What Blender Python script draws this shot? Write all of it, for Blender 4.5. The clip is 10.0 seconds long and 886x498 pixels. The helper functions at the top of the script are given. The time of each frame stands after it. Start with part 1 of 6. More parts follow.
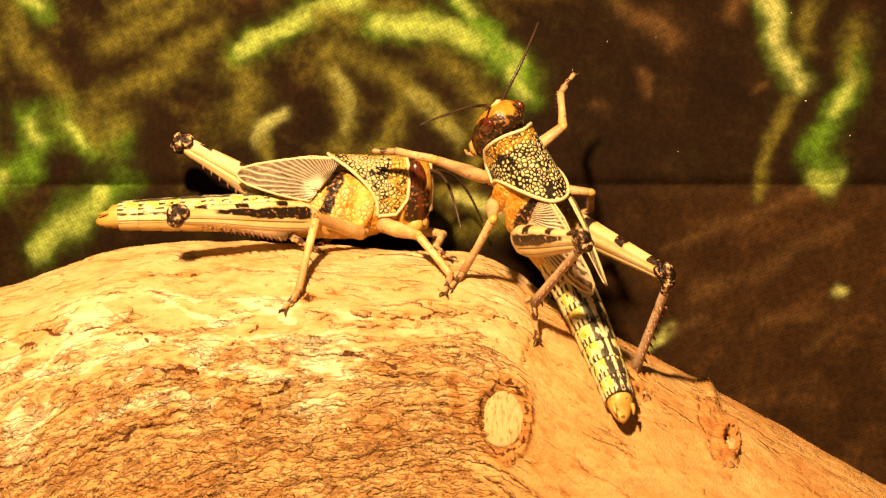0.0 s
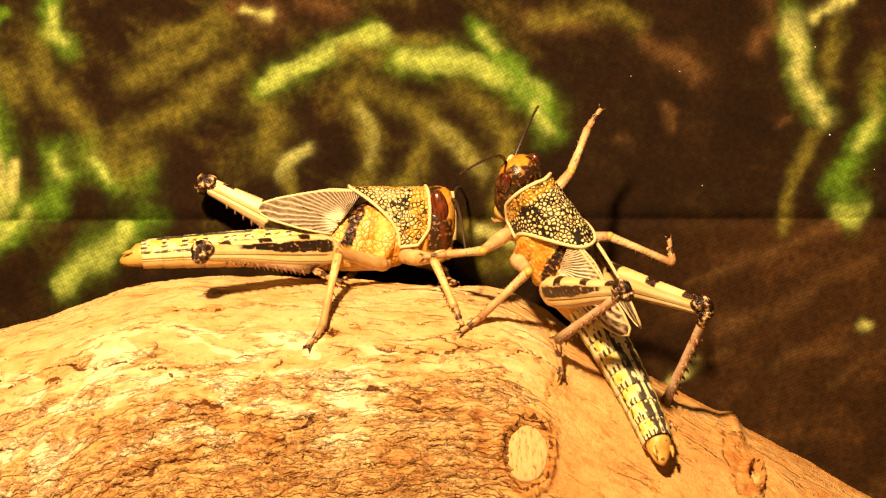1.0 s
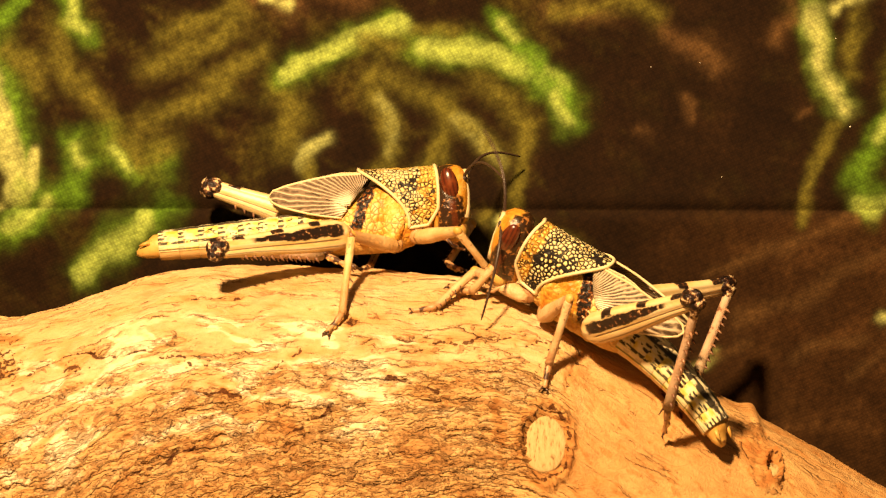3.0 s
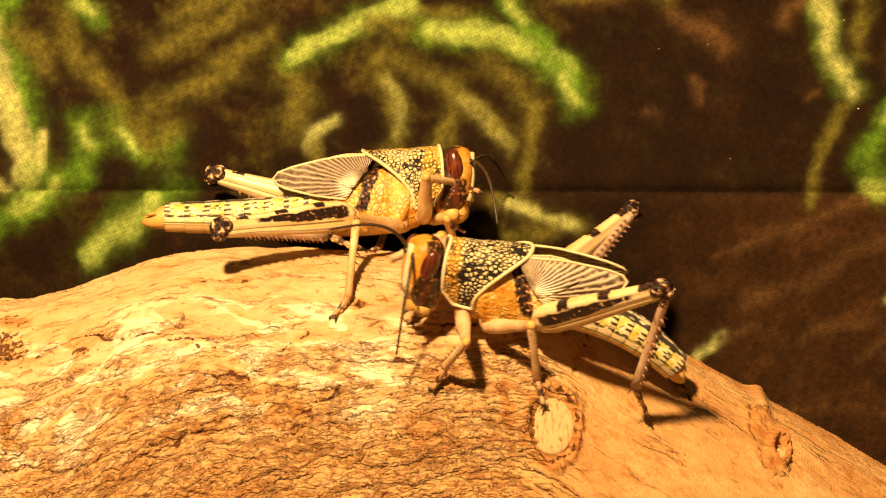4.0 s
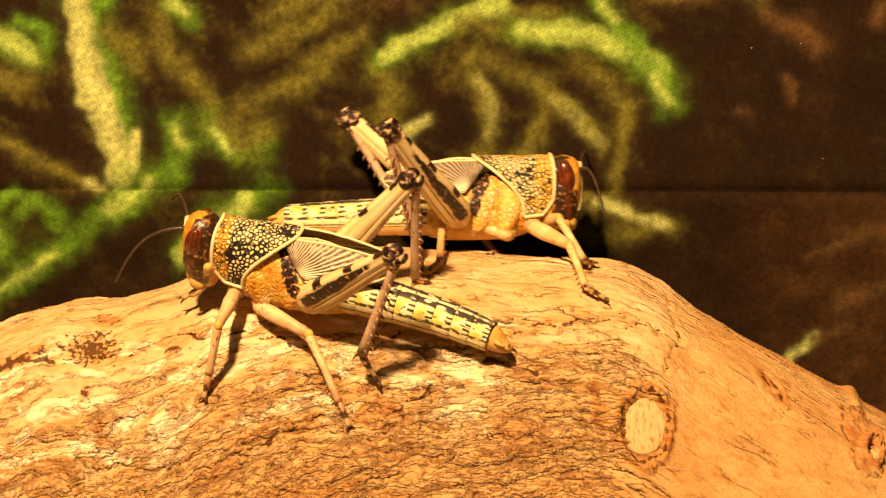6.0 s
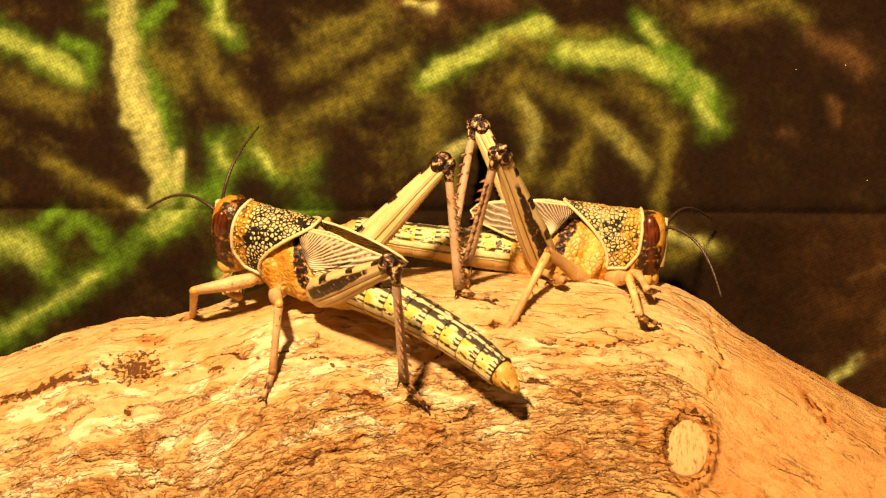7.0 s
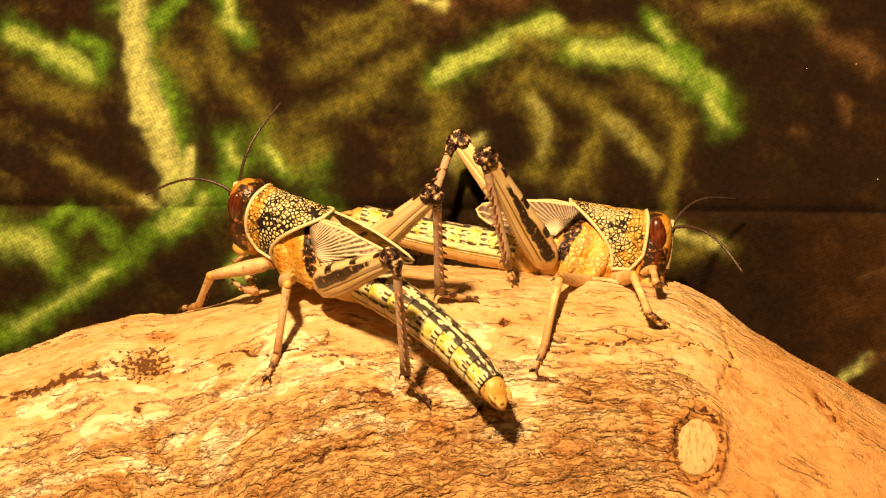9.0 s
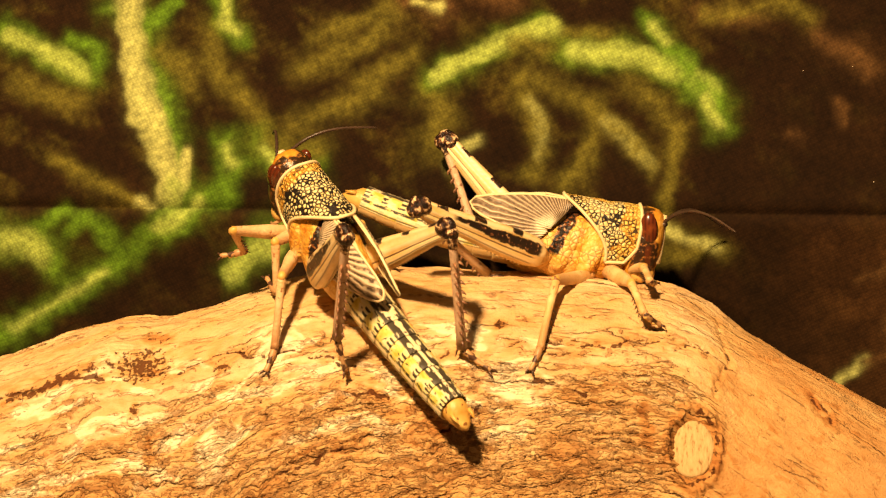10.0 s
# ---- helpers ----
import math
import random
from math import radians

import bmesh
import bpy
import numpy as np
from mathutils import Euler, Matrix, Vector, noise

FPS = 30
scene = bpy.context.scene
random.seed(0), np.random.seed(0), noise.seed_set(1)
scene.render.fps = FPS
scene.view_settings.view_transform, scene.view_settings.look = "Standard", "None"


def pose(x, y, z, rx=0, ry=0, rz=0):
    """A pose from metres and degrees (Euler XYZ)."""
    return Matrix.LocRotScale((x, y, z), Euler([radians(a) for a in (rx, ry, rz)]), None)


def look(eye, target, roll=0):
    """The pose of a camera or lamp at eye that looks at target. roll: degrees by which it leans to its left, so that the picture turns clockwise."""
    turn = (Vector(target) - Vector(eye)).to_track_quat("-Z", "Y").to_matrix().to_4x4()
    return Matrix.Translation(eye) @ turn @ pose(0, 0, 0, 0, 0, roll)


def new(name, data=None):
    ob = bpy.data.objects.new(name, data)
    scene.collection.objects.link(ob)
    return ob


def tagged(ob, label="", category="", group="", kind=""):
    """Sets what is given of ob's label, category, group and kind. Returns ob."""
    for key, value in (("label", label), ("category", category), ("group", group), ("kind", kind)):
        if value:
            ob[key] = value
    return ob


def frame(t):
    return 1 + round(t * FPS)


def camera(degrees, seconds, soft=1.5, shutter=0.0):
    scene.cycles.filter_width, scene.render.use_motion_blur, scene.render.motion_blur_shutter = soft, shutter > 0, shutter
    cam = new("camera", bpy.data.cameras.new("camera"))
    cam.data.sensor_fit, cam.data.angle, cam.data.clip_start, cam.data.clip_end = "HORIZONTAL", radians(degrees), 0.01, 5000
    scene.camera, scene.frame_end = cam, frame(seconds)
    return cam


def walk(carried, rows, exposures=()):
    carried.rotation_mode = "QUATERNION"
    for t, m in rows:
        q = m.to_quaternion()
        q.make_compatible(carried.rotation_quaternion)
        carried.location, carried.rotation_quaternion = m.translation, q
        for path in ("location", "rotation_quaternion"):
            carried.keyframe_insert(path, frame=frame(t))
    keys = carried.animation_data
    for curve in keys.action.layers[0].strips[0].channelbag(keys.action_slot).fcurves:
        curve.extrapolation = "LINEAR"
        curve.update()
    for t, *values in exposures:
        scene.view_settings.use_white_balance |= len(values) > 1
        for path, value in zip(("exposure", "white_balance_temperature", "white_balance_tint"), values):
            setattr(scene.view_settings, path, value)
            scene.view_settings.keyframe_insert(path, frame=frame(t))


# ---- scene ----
from mathutils import Quaternion

MM = 0.001
cam = camera(20, 10.0, soft=1.3, shutter=0.4)
walk(cam, [
    (0, pose(0, -0.346, 0, 90.125, 0.073, -1.877)),
    (0.5, pose(0, -0.346, 0, 90.615, 0.141, -1.575)),
    (1, pose(0, -0.346, 0, 90.916, 0.150, -1.328)),
    (1.5, pose(0, -0.346, 0, 91.080, 0.058, -1.159)),
    (2, pose(0, -0.346, 0, 91.062, -0.004, -1.101)),
    (2.5, pose(0, -0.346, 0, 90.895, -0.069, -0.991)),
    (4, pose(0, -0.346, 0, 90.280, -0.130, -0.718)),
    (4.5, pose(0, -0.346, 0, 90.079, 0.025, -0.455)),
    (5, pose(0, -0.346, 0, 90.010, -0.002, -0.066)),
    (5.5, pose(0, -0.346, 0, 89.998, -0.140, 0.602)),
    (6, pose(0, -0.346, 0, 90.264, -0.212, 1.363)),
    (7.5, pose(0, -0.346, 0, 90.784, -0.473, 2.543)),
    (8, pose(0, -0.346, 0, 90.746, -0.499, 2.599)),
    (8.5, pose(0, -0.346, 0, 90.692, -0.572, 2.623)),
    (9, pose(0, -0.346, 0, 90.681, -0.570, 2.573)),
    (9.5, pose(0, -0.346, 0, 90.562, -0.649, 2.586)),
    (10, pose(0, -0.346, 0, 90.722, -0.647, 2.484)),
], exposures=[(0, 0.03), (2.5, -0.02), (4.5, -0.14), (10, -0.21)])

# ---- light: one warm vivarium lamp above and before the log, a dim warm room ----
world = bpy.data.worlds.new("world")
scene.world = world
world.use_nodes = True
world.node_tree.nodes["Background"].inputs[0].default_value = (1.0, 0.66, 0.34, 1)
world.node_tree.nodes["Background"].inputs[1].default_value = 0.08
lamp_data = bpy.data.lights.new("vivarium_lamp", "AREA")
lamp_data.shape, lamp_data.size = "DISK", 0.030
lamp_data.energy, lamp_data.color = 4.95, (1.0, 0.63, 0.295)
lamp = new("vivarium_lamp", lamp_data)
lamp.matrix_world = look((-0.080, -0.325, 0.225), (-0.01, 0, -0.01))


# ---- materials ----
def nodes_of(name, rough=0.6, spec=0.5):
    mat = bpy.data.materials.new(name)
    mat.use_nodes = True
    tree = mat.node_tree
    shader = tree.nodes["Principled BSDF"]
    shader.inputs["Roughness"].default_value = rough
    shader.inputs["Specular IOR Level"].default_value = spec
    return mat, tree, shader


def node(tree, kind, **settings):
    made = tree.nodes.new(kind)
    for key, value in settings.items():
        if key in made.inputs:
            made.inputs[key].default_value = value
    return made


def link(tree, a, b):
    tree.links.new(a, b)


def coords(tree, scale=(1, 1, 1), kind="Object"):
    tc = tree.nodes.new("ShaderNodeTexCoord")
    mp = tree.nodes.new("ShaderNodeMapping")
    mp.inputs["Scale"].default_value = scale
    link(tree, tc.outputs[kind], mp.inputs["Vector"])
    return mp.outputs["Vector"]


def noise_tex(tree, vec, scale, detail=4.0, rough=0.55):
    n = node(tree, "ShaderNodeTexNoise", Scale=scale, Detail=detail, Roughness=rough)
    link(tree, vec, n.inputs["Vector"])
    return n.outputs["Fac"]


def ramp(tree, fac, stops):
    r = tree.nodes.new("ShaderNodeValToRGB")
    els = r.color_ramp.elements
    while len(els) < len(stops):
        els.new(0.5)
    for el, (pos, col) in zip(els, stops):
        el.position = pos
        el.color = (*col, 1) if len(col) == 3 else (col[0], col[0], col[0], 1)
    link(tree, fac, r.inputs["Fac"])
    return r.outputs["Color"]


def mix(tree, fac, a, b, mode="MIX"):
    m = tree.nodes.new("ShaderNodeMix")
    m.data_type, m.blend_type = "RGBA", mode
    for sock, value in ((m.inputs[0], fac), (m.inputs[6], a), (m.inputs[7], b)):
        if isinstance(value, (int, float)):
            sock.default_value = value
        elif isinstance(value, tuple):
            sock.default_value = (*value, 1)
        else:
            link(tree, value, sock)
    return m.outputs[2]


def arith(tree, op, a, b=0.0, clamp=False):
    m = tree.nodes.new("ShaderNodeMath")
    m.operation, m.use_clamp = op, clamp
    for sock, value in ((m.inputs[0], a), (m.inputs[1], b)):
        if isinstance(value, (int, float)):
            sock.default_value = value
        else:
            link(tree, value, sock)
    return m.outputs[0]


def smooth(tree, value, lo, hi, to_lo=0.0, to_hi=1.0):
    m = tree.nodes.new("ShaderNodeMapRange")
    m.interpolation_type = "SMOOTHSTEP"
    for i, v in ((1, lo), (2, hi), (3, to_lo), (4, to_hi)):
        m.inputs[i].default_value = v
    link(tree, value, m.inputs[0])
    return m.outputs[0]


def bump(tree, shader, height, strength, distance):
    b = node(tree, "ShaderNodeBump", Strength=strength, Distance=distance)
    link(tree, height, b.inputs["Height"])
    link(tree, b.outputs["Normal"], shader.inputs["Normal"])


def axes(tree):
    tc = tree.nodes.new("ShaderNodeTexCoord")
    sp = tree.nodes.new("ShaderNodeSeparateXYZ")
    link(tree, tc.outputs["Object"], sp.inputs[0])
    return sp.outputs[0], sp.outputs[1], sp.outputs[2]


def plain_skin(name, low, high, rough=0.45, scale=900, spec=0.5, grain=0.00012, speck=None, speck_at=0.62, end=None, end_at=(0.005, 0.008)):
    """Insect cuticle: two tones in soft mottling, fine grain, and dark specks where given."""
    mat, tree, shader = nodes_of(name, rough, spec)
    vec = coords(tree)
    col = ramp(tree, noise_tex(tree, vec, scale * 0.35), [(0.3, low), (0.7, high)])
    fine = noise_tex(tree, vec, scale * 2.2, 3)
    if speck:
        col = mix(tree, smooth(tree, noise_tex(tree, vec, scale * 0.9, 2), speck_at, speck_at + 0.05), col, speck)
    if end:
        x, y, z = axes(tree)
        ragged = arith(tree, "ADD", x, arith(tree, "MULTIPLY", arith(tree, "SUBTRACT", noise_tex(tree, vec, 700, 3), 0.5), 0.005))
        col = mix(tree, smooth(tree, ragged, end_at[0], end_at[1], 0.0, 0.85), col, end)
    link(tree, col, shader.inputs["Base Color"])
    bump(tree, shader, fine, 0.6, grain)
    return mat


def fissures(tree, uv, lx, ls, width, seed, warp):
    """Thin wavy lines: where a stretched random field changes sign. Gives the lines and the field."""
    mp = tree.nodes.new("ShaderNodeMapping")
    mp.inputs["Scale"].default_value = (1 / lx, 1 / ls, 1)
    mp.inputs["Location"].default_value = (seed * 3.7, seed * 1.9, seed * 5.3)
    bent = tree.nodes.new("ShaderNodeVectorMath")
    bent.operation = "ADD"
    link(tree, uv, bent.inputs[0])
    link(tree, warp, bent.inputs[1])
    link(tree, bent.outputs[0], mp.inputs["Vector"])
    field = arith(tree, "SUBTRACT", noise_tex(tree, mp.outputs["Vector"], 1.0, 1.5, 0.4), 0.5)
    lines = smooth(tree, arith(tree, "ABSOLUTE", field), width * 0.3, width, 1.0, 0.0)
    mp2 = tree.nodes.new("ShaderNodeMapping")
    mp2.inputs["Scale"].default_value = (1.3 / lx, 0.8 / ls, 1)
    mp2.inputs["Location"].default_value = (seed * 1.7, seed * 6.1, 9.0)
    link(tree, uv, mp2.inputs["Vector"])
    return lines, field, noise_tex(tree, mp2.outputs["Vector"], 1.0, 2.0, 0.5)


def bark_material():
    mat, tree, shader = nodes_of("bark", 0.78, 0.16)
    vec = coords(tree)

    def attribute(name, out="Fac"):
        at = tree.nodes.new("ShaderNodeAttribute")
        at.attribute_name = name
        return at.outputs[out]

    uv, crack, tone, dense, line = attribute("grain", "Vector"), attribute("crack"), attribute("tone"), attribute("dense"), attribute("line")
    shift = node(tree, "ShaderNodeTexNoise", Scale=0.30, Detail=4.0, Roughness=0.6)
    link(tree, uv, shift.inputs["Vector"])
    warp = tree.nodes.new("ShaderNodeVectorMath")
    warp.operation = "MULTIPLY_ADD"
    link(tree, shift.outputs["Color"], warp.inputs[0])
    warp.inputs[1].default_value, warp.inputs[2].default_value = (4.4, 3.0, 0), (-2.2, -1.5, 0)
    ragged = arith(tree, "ADD", noise_tex(tree, uv, 1.5, 3, 0.65), arith(tree, "MULTIPLY", noise_tex(tree, uv, 0.6, 2), 0.6))
    crack = smooth(tree, arith(tree, "ADD", crack, arith(tree, "MULTIPLY", arith(tree, "SUBTRACT", ragged, 0.80), 1.25)), 0.50, 0.62)
    line = smooth(tree, arith(tree, "ADD", line, arith(tree, "MULTIPLY", arith(tree, "SUBTRACT", ragged, 0.80), 1.0)), 0.50, 0.80)
    dark, relief = arith(tree, "MULTIPLY", line, 0.75), arith(tree, "MULTIPLY", arith(tree, "MAXIMUM", line, crack), -0.6)
    for lx, ls, width, seed, at, lip in ((15.0, 2.7, 0.024, 1, 0.56, 1.1), (8.5, 1.7, 0.030, 2, 0.61, 0.9), (4.2, 1.0, 0.036, 3, 0.66, 0.6), (2.2, 0.6, 0.040, 4, 0.71, 0.35)):
        lines, field, patch = fissures(tree, uv, lx, ls, width, seed, warp.outputs[0])
        here = smooth(tree, arith(tree, "ADD", patch, arith(tree, "MULTIPLY", dense, 0.30)), at, at + 0.12)
        frayed = smooth(tree, noise_tex(tree, uv, 0.7 + 0.3 * seed, 3, 0.6), 0.42, 0.58)
        dark = arith(tree, "MAXIMUM", dark, arith(tree, "MULTIPLY", arith(tree, "MULTIPLY", lines, here), arith(tree, "MULTIPLY", frayed, 0.8)))
        ledge = smooth(tree, field, -0.05, 0.05, -0.5, 0.5)
        edge = arith(tree, "MULTIPLY", arith(tree, "SUBTRACT", ledge, arith(tree, "MULTIPLY", lines, 0.8)), here)
        relief = arith(tree, "ADD", relief, arith(tree, "MULTIPLY", edge, lip))
    streak = noise_tex(tree, coords(tree, (0.45, 1, 1.2)), 620, 6, 0.65)
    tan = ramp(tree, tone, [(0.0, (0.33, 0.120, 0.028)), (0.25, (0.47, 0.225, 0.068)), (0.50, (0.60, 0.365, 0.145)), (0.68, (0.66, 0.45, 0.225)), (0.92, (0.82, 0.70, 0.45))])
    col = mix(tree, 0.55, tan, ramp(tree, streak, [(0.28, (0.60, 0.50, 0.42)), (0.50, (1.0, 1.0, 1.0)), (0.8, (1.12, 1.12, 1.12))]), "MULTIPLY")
    blot = smooth(tree, noise_tex(tree, coords(tree, (0.6, 1, 1)), 330, 6, 0.7), 0.52, 0.68, 0.0, 0.42)
    col = mix(tree, blot, col, (0.47, 0.215, 0.058))
    col = mix(tree, arith(tree, "MULTIPLY", dark, 0.68), col, (0.165, 0.056, 0.012))
    col = mix(tree, arith(tree, "MULTIPLY", crack, 0.9), col, (0.075, 0.020, 0.005))
    link(tree, col, shader.inputs["Base Color"])
    fine = arith(tree, "ADD", noise_tex(tree, coords(tree, (0.45, 1, 1)), 1500, 4), noise_tex(tree, vec, 3800, 3))
    bump(tree, shader, arith(tree, "ADD", relief, arith(tree, "MULTIPLY", fine, 0.45)), 1.0, 0.00042)
    return mat


def cut_wood_material():
    mat, tree, shader = nodes_of("cut_wood", 0.8, 0.3)
    grain = noise_tex(tree, coords(tree, (1.5, 1, 0.30)), 1700, 5, 0.7)
    col = ramp(tree, grain, [(0.34, (0.22, 0.11, 0.035)), (0.44, (0.50, 0.34, 0.145)), (0.7, (0.62, 0.47, 0.235))])
    link(tree, col, shader.inputs["Base Color"])
    bump(tree, shader, grain, 0.6, 0.0003)
    return mat


def cloth_material():
    """Printed canvas: the print, with some painted light, comes with the cloth, the weave is relief and thread tone."""
    mat, tree, shader = nodes_of("printed_canvas", 0.9, 0.12)
    dye = tree.nodes.new("ShaderNodeAttribute")
    dye.attribute_name = "dye"
    x, y, z = axes(tree)
    pitch = 2 * math.pi / 0.00054
    vec = coords(tree)
    sway = arith(tree, "MULTIPLY", arith(tree, "SUBTRACT", noise_tex(tree, vec, 120, 3), 0.5), 0.0016)
    slip = arith(tree, "MULTIPLY", arith(tree, "SUBTRACT", noise_tex(tree, coords(tree, (1.3, 1, 0.8)), 170, 3), 0.5), 0.0016)
    wx = arith(tree, "SINE", arith(tree, "MULTIPLY", arith(tree, "ADD", arith(tree, "ADD", x, sway), arith(tree, "MULTIPLY", z, 0.55)), pitch))
    wz = arith(tree, "SINE", arith(tree, "MULTIPLY", arith(tree, "ADD", arith(tree, "ADD", z, slip), arith(tree, "MULTIPLY", x, -0.45)), pitch))
    weave = arith(tree, "MULTIPLY", arith(tree, "ADD", wx, 1.0), arith(tree, "ADD", wz, 1.0))
    uneven = noise_tex(tree, vec, 1300, 3)
    soft = noise_tex(tree, vec, 190, 5, 0.65)
    thread = arith(tree, "ADD", arith(tree, "MULTIPLY", weave, 0.07), arith(tree, "ADD", arith(tree, "MULTIPLY", uneven, 1.5), 0.20))
    col = mix(tree, 1.0, dye.outputs["Color"], thread, "MULTIPLY")
    col = mix(tree, 0.45, col, ramp(tree, soft, [(0.34, (0.45, 0.43, 0.40)), (0.50, (0.95, 0.95, 0.9)), (0.66, (1.5, 1.48, 1.35))]), "MULTIPLY")
    link(tree, col, shader.inputs["Base Color"])
    bump(tree, shader, weave, 0.12, 0.00008)
    return mat


def floor_material():
    mat, tree, shader = nodes_of("sand", 0.9, 0.2)
    vec = coords(tree)
    col = ramp(tree, noise_tex(tree, vec, 700, 6, 0.7), [(0.3, (0.10, 0.065, 0.035)), (0.7, (0.28, 0.19, 0.11))])
    link(tree, col, shader.inputs["Base Color"])
    bump(tree, shader, noise_tex(tree, vec, 1500, 4), 0.7, 0.0008)
    return mat


# ---- helpers for meshes ----
def part(name, bm, material, parent=None, label="", flat=False):
    """Links a bmesh as one mesh object, under a thing or a part where one is given."""
    mesh = bpy.data.meshes.new(name)
    bm.to_mesh(mesh)
    bm.free()
    if not flat:
        for p in mesh.polygons:
            p.use_smooth = True
    mesh.materials.append(material)
    ob = new(name, mesh)
    if parent:
        ob.parent = parent
    if label:
        ob["label"] = label
    return ob


def loft(bm, rings, cap=True, closed=True):
    """Skin over a row of rings, each a list of points of one length, in millimetres."""
    vs = [[bm.verts.new(Vector(p) * MM) for p in ring] for ring in rings]
    n = len(vs[0])
    for a, b in zip(vs, vs[1:]):
        for i in range(n if closed else n - 1):
            j = (i + 1) % n
            bm.faces.new((a[i], a[j], b[j], b[i]))
    if cap and closed:
        bm.faces.new(vs[0][::-1])
        bm.faces.new(vs[-1])
    return bm


def fixed(bm):
    bmesh.ops.recalc_face_normals(bm, faces=bm.faces)
    return bm


def oval(x, zc, w, up, dn, n=20, p=2.0, y0=0.0):
    """A ring across x: half width w, height up above and dn below zc."""
    ring = []
    for i in range(n):
        a = 2 * math.pi * i / n
        c, s = math.cos(a), math.sin(a)
        ring.append((x, y0 + w * math.copysign(abs(c) ** (2 / p), c), zc + (up if s > 0 else dn) * math.copysign(abs(s) ** (2 / p), s)))
    return ring


def tube(bm, points, radii, n=8):
    pts = [Vector(p) for p in points]
    rings = []
    for i, p in enumerate(pts):
        d = (pts[min(i + 1, len(pts) - 1)] - pts[max(i - 1, 0)]).normalized()
        side = d.cross(Vector((0.13, 0.31, 1))).normalized()
        over = side.cross(d)
        rings.append([p + (side * math.cos(2 * math.pi * k / n) + over * math.sin(2 * math.pi * k / n)) * radii[i] for k in range(n)])
    return loft(bm, rings)


def ball(bm, centre, radii, n=14, m=9, turn=None):
    rings = []
    for i in range(m + 1):
        a = math.pi * (0.03 + 0.94 * i / m)
        ring = []
        for k in range(n):
            b = 2 * math.pi * k / n
            v = Vector((radii[0] * math.sin(a) * math.cos(b), radii[1] * math.sin(a) * math.sin(b), radii[2] * math.cos(a)))
            ring.append(Vector(centre) + (turn @ v if turn else v))
        rings.append(ring)
    return loft(bm, rings)


SHUFFLE = np.random.RandomState(7).permutation(4096).astype(np.int32)
TURN = np.random.RandomState(8).uniform(0, 2 * np.pi, 4096).astype(np.float32)
TURN_X, TURN_Y = np.cos(TURN), np.sin(TURN)


def lattice(px, py, seed):
    """Smooth random field in two dimensions, -1 to 1, for arrays px and py."""
    px, py = np.asarray(px, np.float32), np.asarray(py, np.float32)
    ix, iy = np.floor(px).astype(np.int32), np.floor(py).astype(np.int32)
    dx, dy = px - ix, py - iy
    fx, fy = dx * dx * dx * (dx * (dx * 6 - 15) + 10), dy * dy * dy * (dy * (dy * 6 - 15) + 10)
    left, right = SHUFFLE[(ix + 59 * seed) & 4095], SHUFFLE[(ix + 1 + 59 * seed) & 4095]

    def grad(column, a, b):
        h = SHUFFLE[(column + iy + b) & 4095]
        return TURN_X[h] * (dx - a) + TURN_Y[h] * (dy - b)

    n0 = grad(left, 0, 0) * (1 - fx) + grad(right, 1, 0) * fx
    n1 = grad(left, 0, 1) * (1 - fx) + grad(right, 1, 1) * fx
    return 1.5 * (n0 * (1 - fy) + n1 * fy)


def octaves(px, py, seed, count=4, gain=0.5):
    total, amp = 0 * px, 1.0
    for k in range(count):
        total = total + amp * lattice(px * 2 ** k + 17.3 * k, py * 2 ** k - 9.1 * k, seed + k)
        amp *= gain
    return total


def sheet(name, xyz, material, attributes):
    """A grid of points (rows x columns x 3, metres) as one mesh, with fields on its points."""
    rows, cols = xyz.shape[:2]
    i = np.arange(rows * cols).reshape(rows, cols)
    quads = np.stack([i[:-1, :-1], i[:-1, 1:], i[1:, 1:], i[1:, :-1]], -1).reshape(-1, 4)
    mesh = bpy.data.meshes.new(name)
    mesh.vertices.add(rows * cols)
    mesh.vertices.foreach_set("co", xyz.astype(np.float32).ravel())
    mesh.loops.add(quads.size)
    mesh.loops.foreach_set("vertex_index", quads.astype(np.int32).ravel())
    mesh.polygons.add(len(quads))
    mesh.polygons.foreach_set("loop_start", np.arange(0, quads.size, 4, dtype=np.int32))
    mesh.polygons.foreach_set("use_smooth", np.ones(len(quads), bool))
    for key, field in attributes.items():
        if key == "grain":
            at = mesh.attributes.new(key, "FLOAT_VECTOR", "POINT")
            at.data.foreach_set("vector", field.astype(np.float32).ravel())
        elif field.ndim == 3:
            at = mesh.attributes.new(key, "FLOAT_COLOR", "POINT")
            at.data.foreach_set("color", np.concatenate([field, np.ones((rows, cols, 1))], 2).astype(np.float32).ravel())
        else:
            at = mesh.attributes.new(key, "FLOAT", "POINT")
            at.data.foreach_set("value", field.astype(np.float32).ravel())
    mesh.materials.append(material)
    mesh.update(calc_edges=True)
    mesh.validate()
    return new(name, mesh)


def step(v, lo, hi):
    s = np.clip((v - lo) / (hi - lo), 0, 1)
    return s * s * (3 - 2 * s)


# ---- the printed cloth behind the log ----
CLOTH_Y = 12.0
SEAM_Z = 10.0


def cloth_depth(z):
    """Depth of the cloth in mm at height z: it hangs straight and creases at the seam."""
    lower = np.clip(SEAM_Z - z, 0, None)
    return CLOTH_Y + 0.25 * np.minimum(lower, 40.0) + 0.8 * np.exp(-((z - SEAM_Z) / 0.9) ** 2)


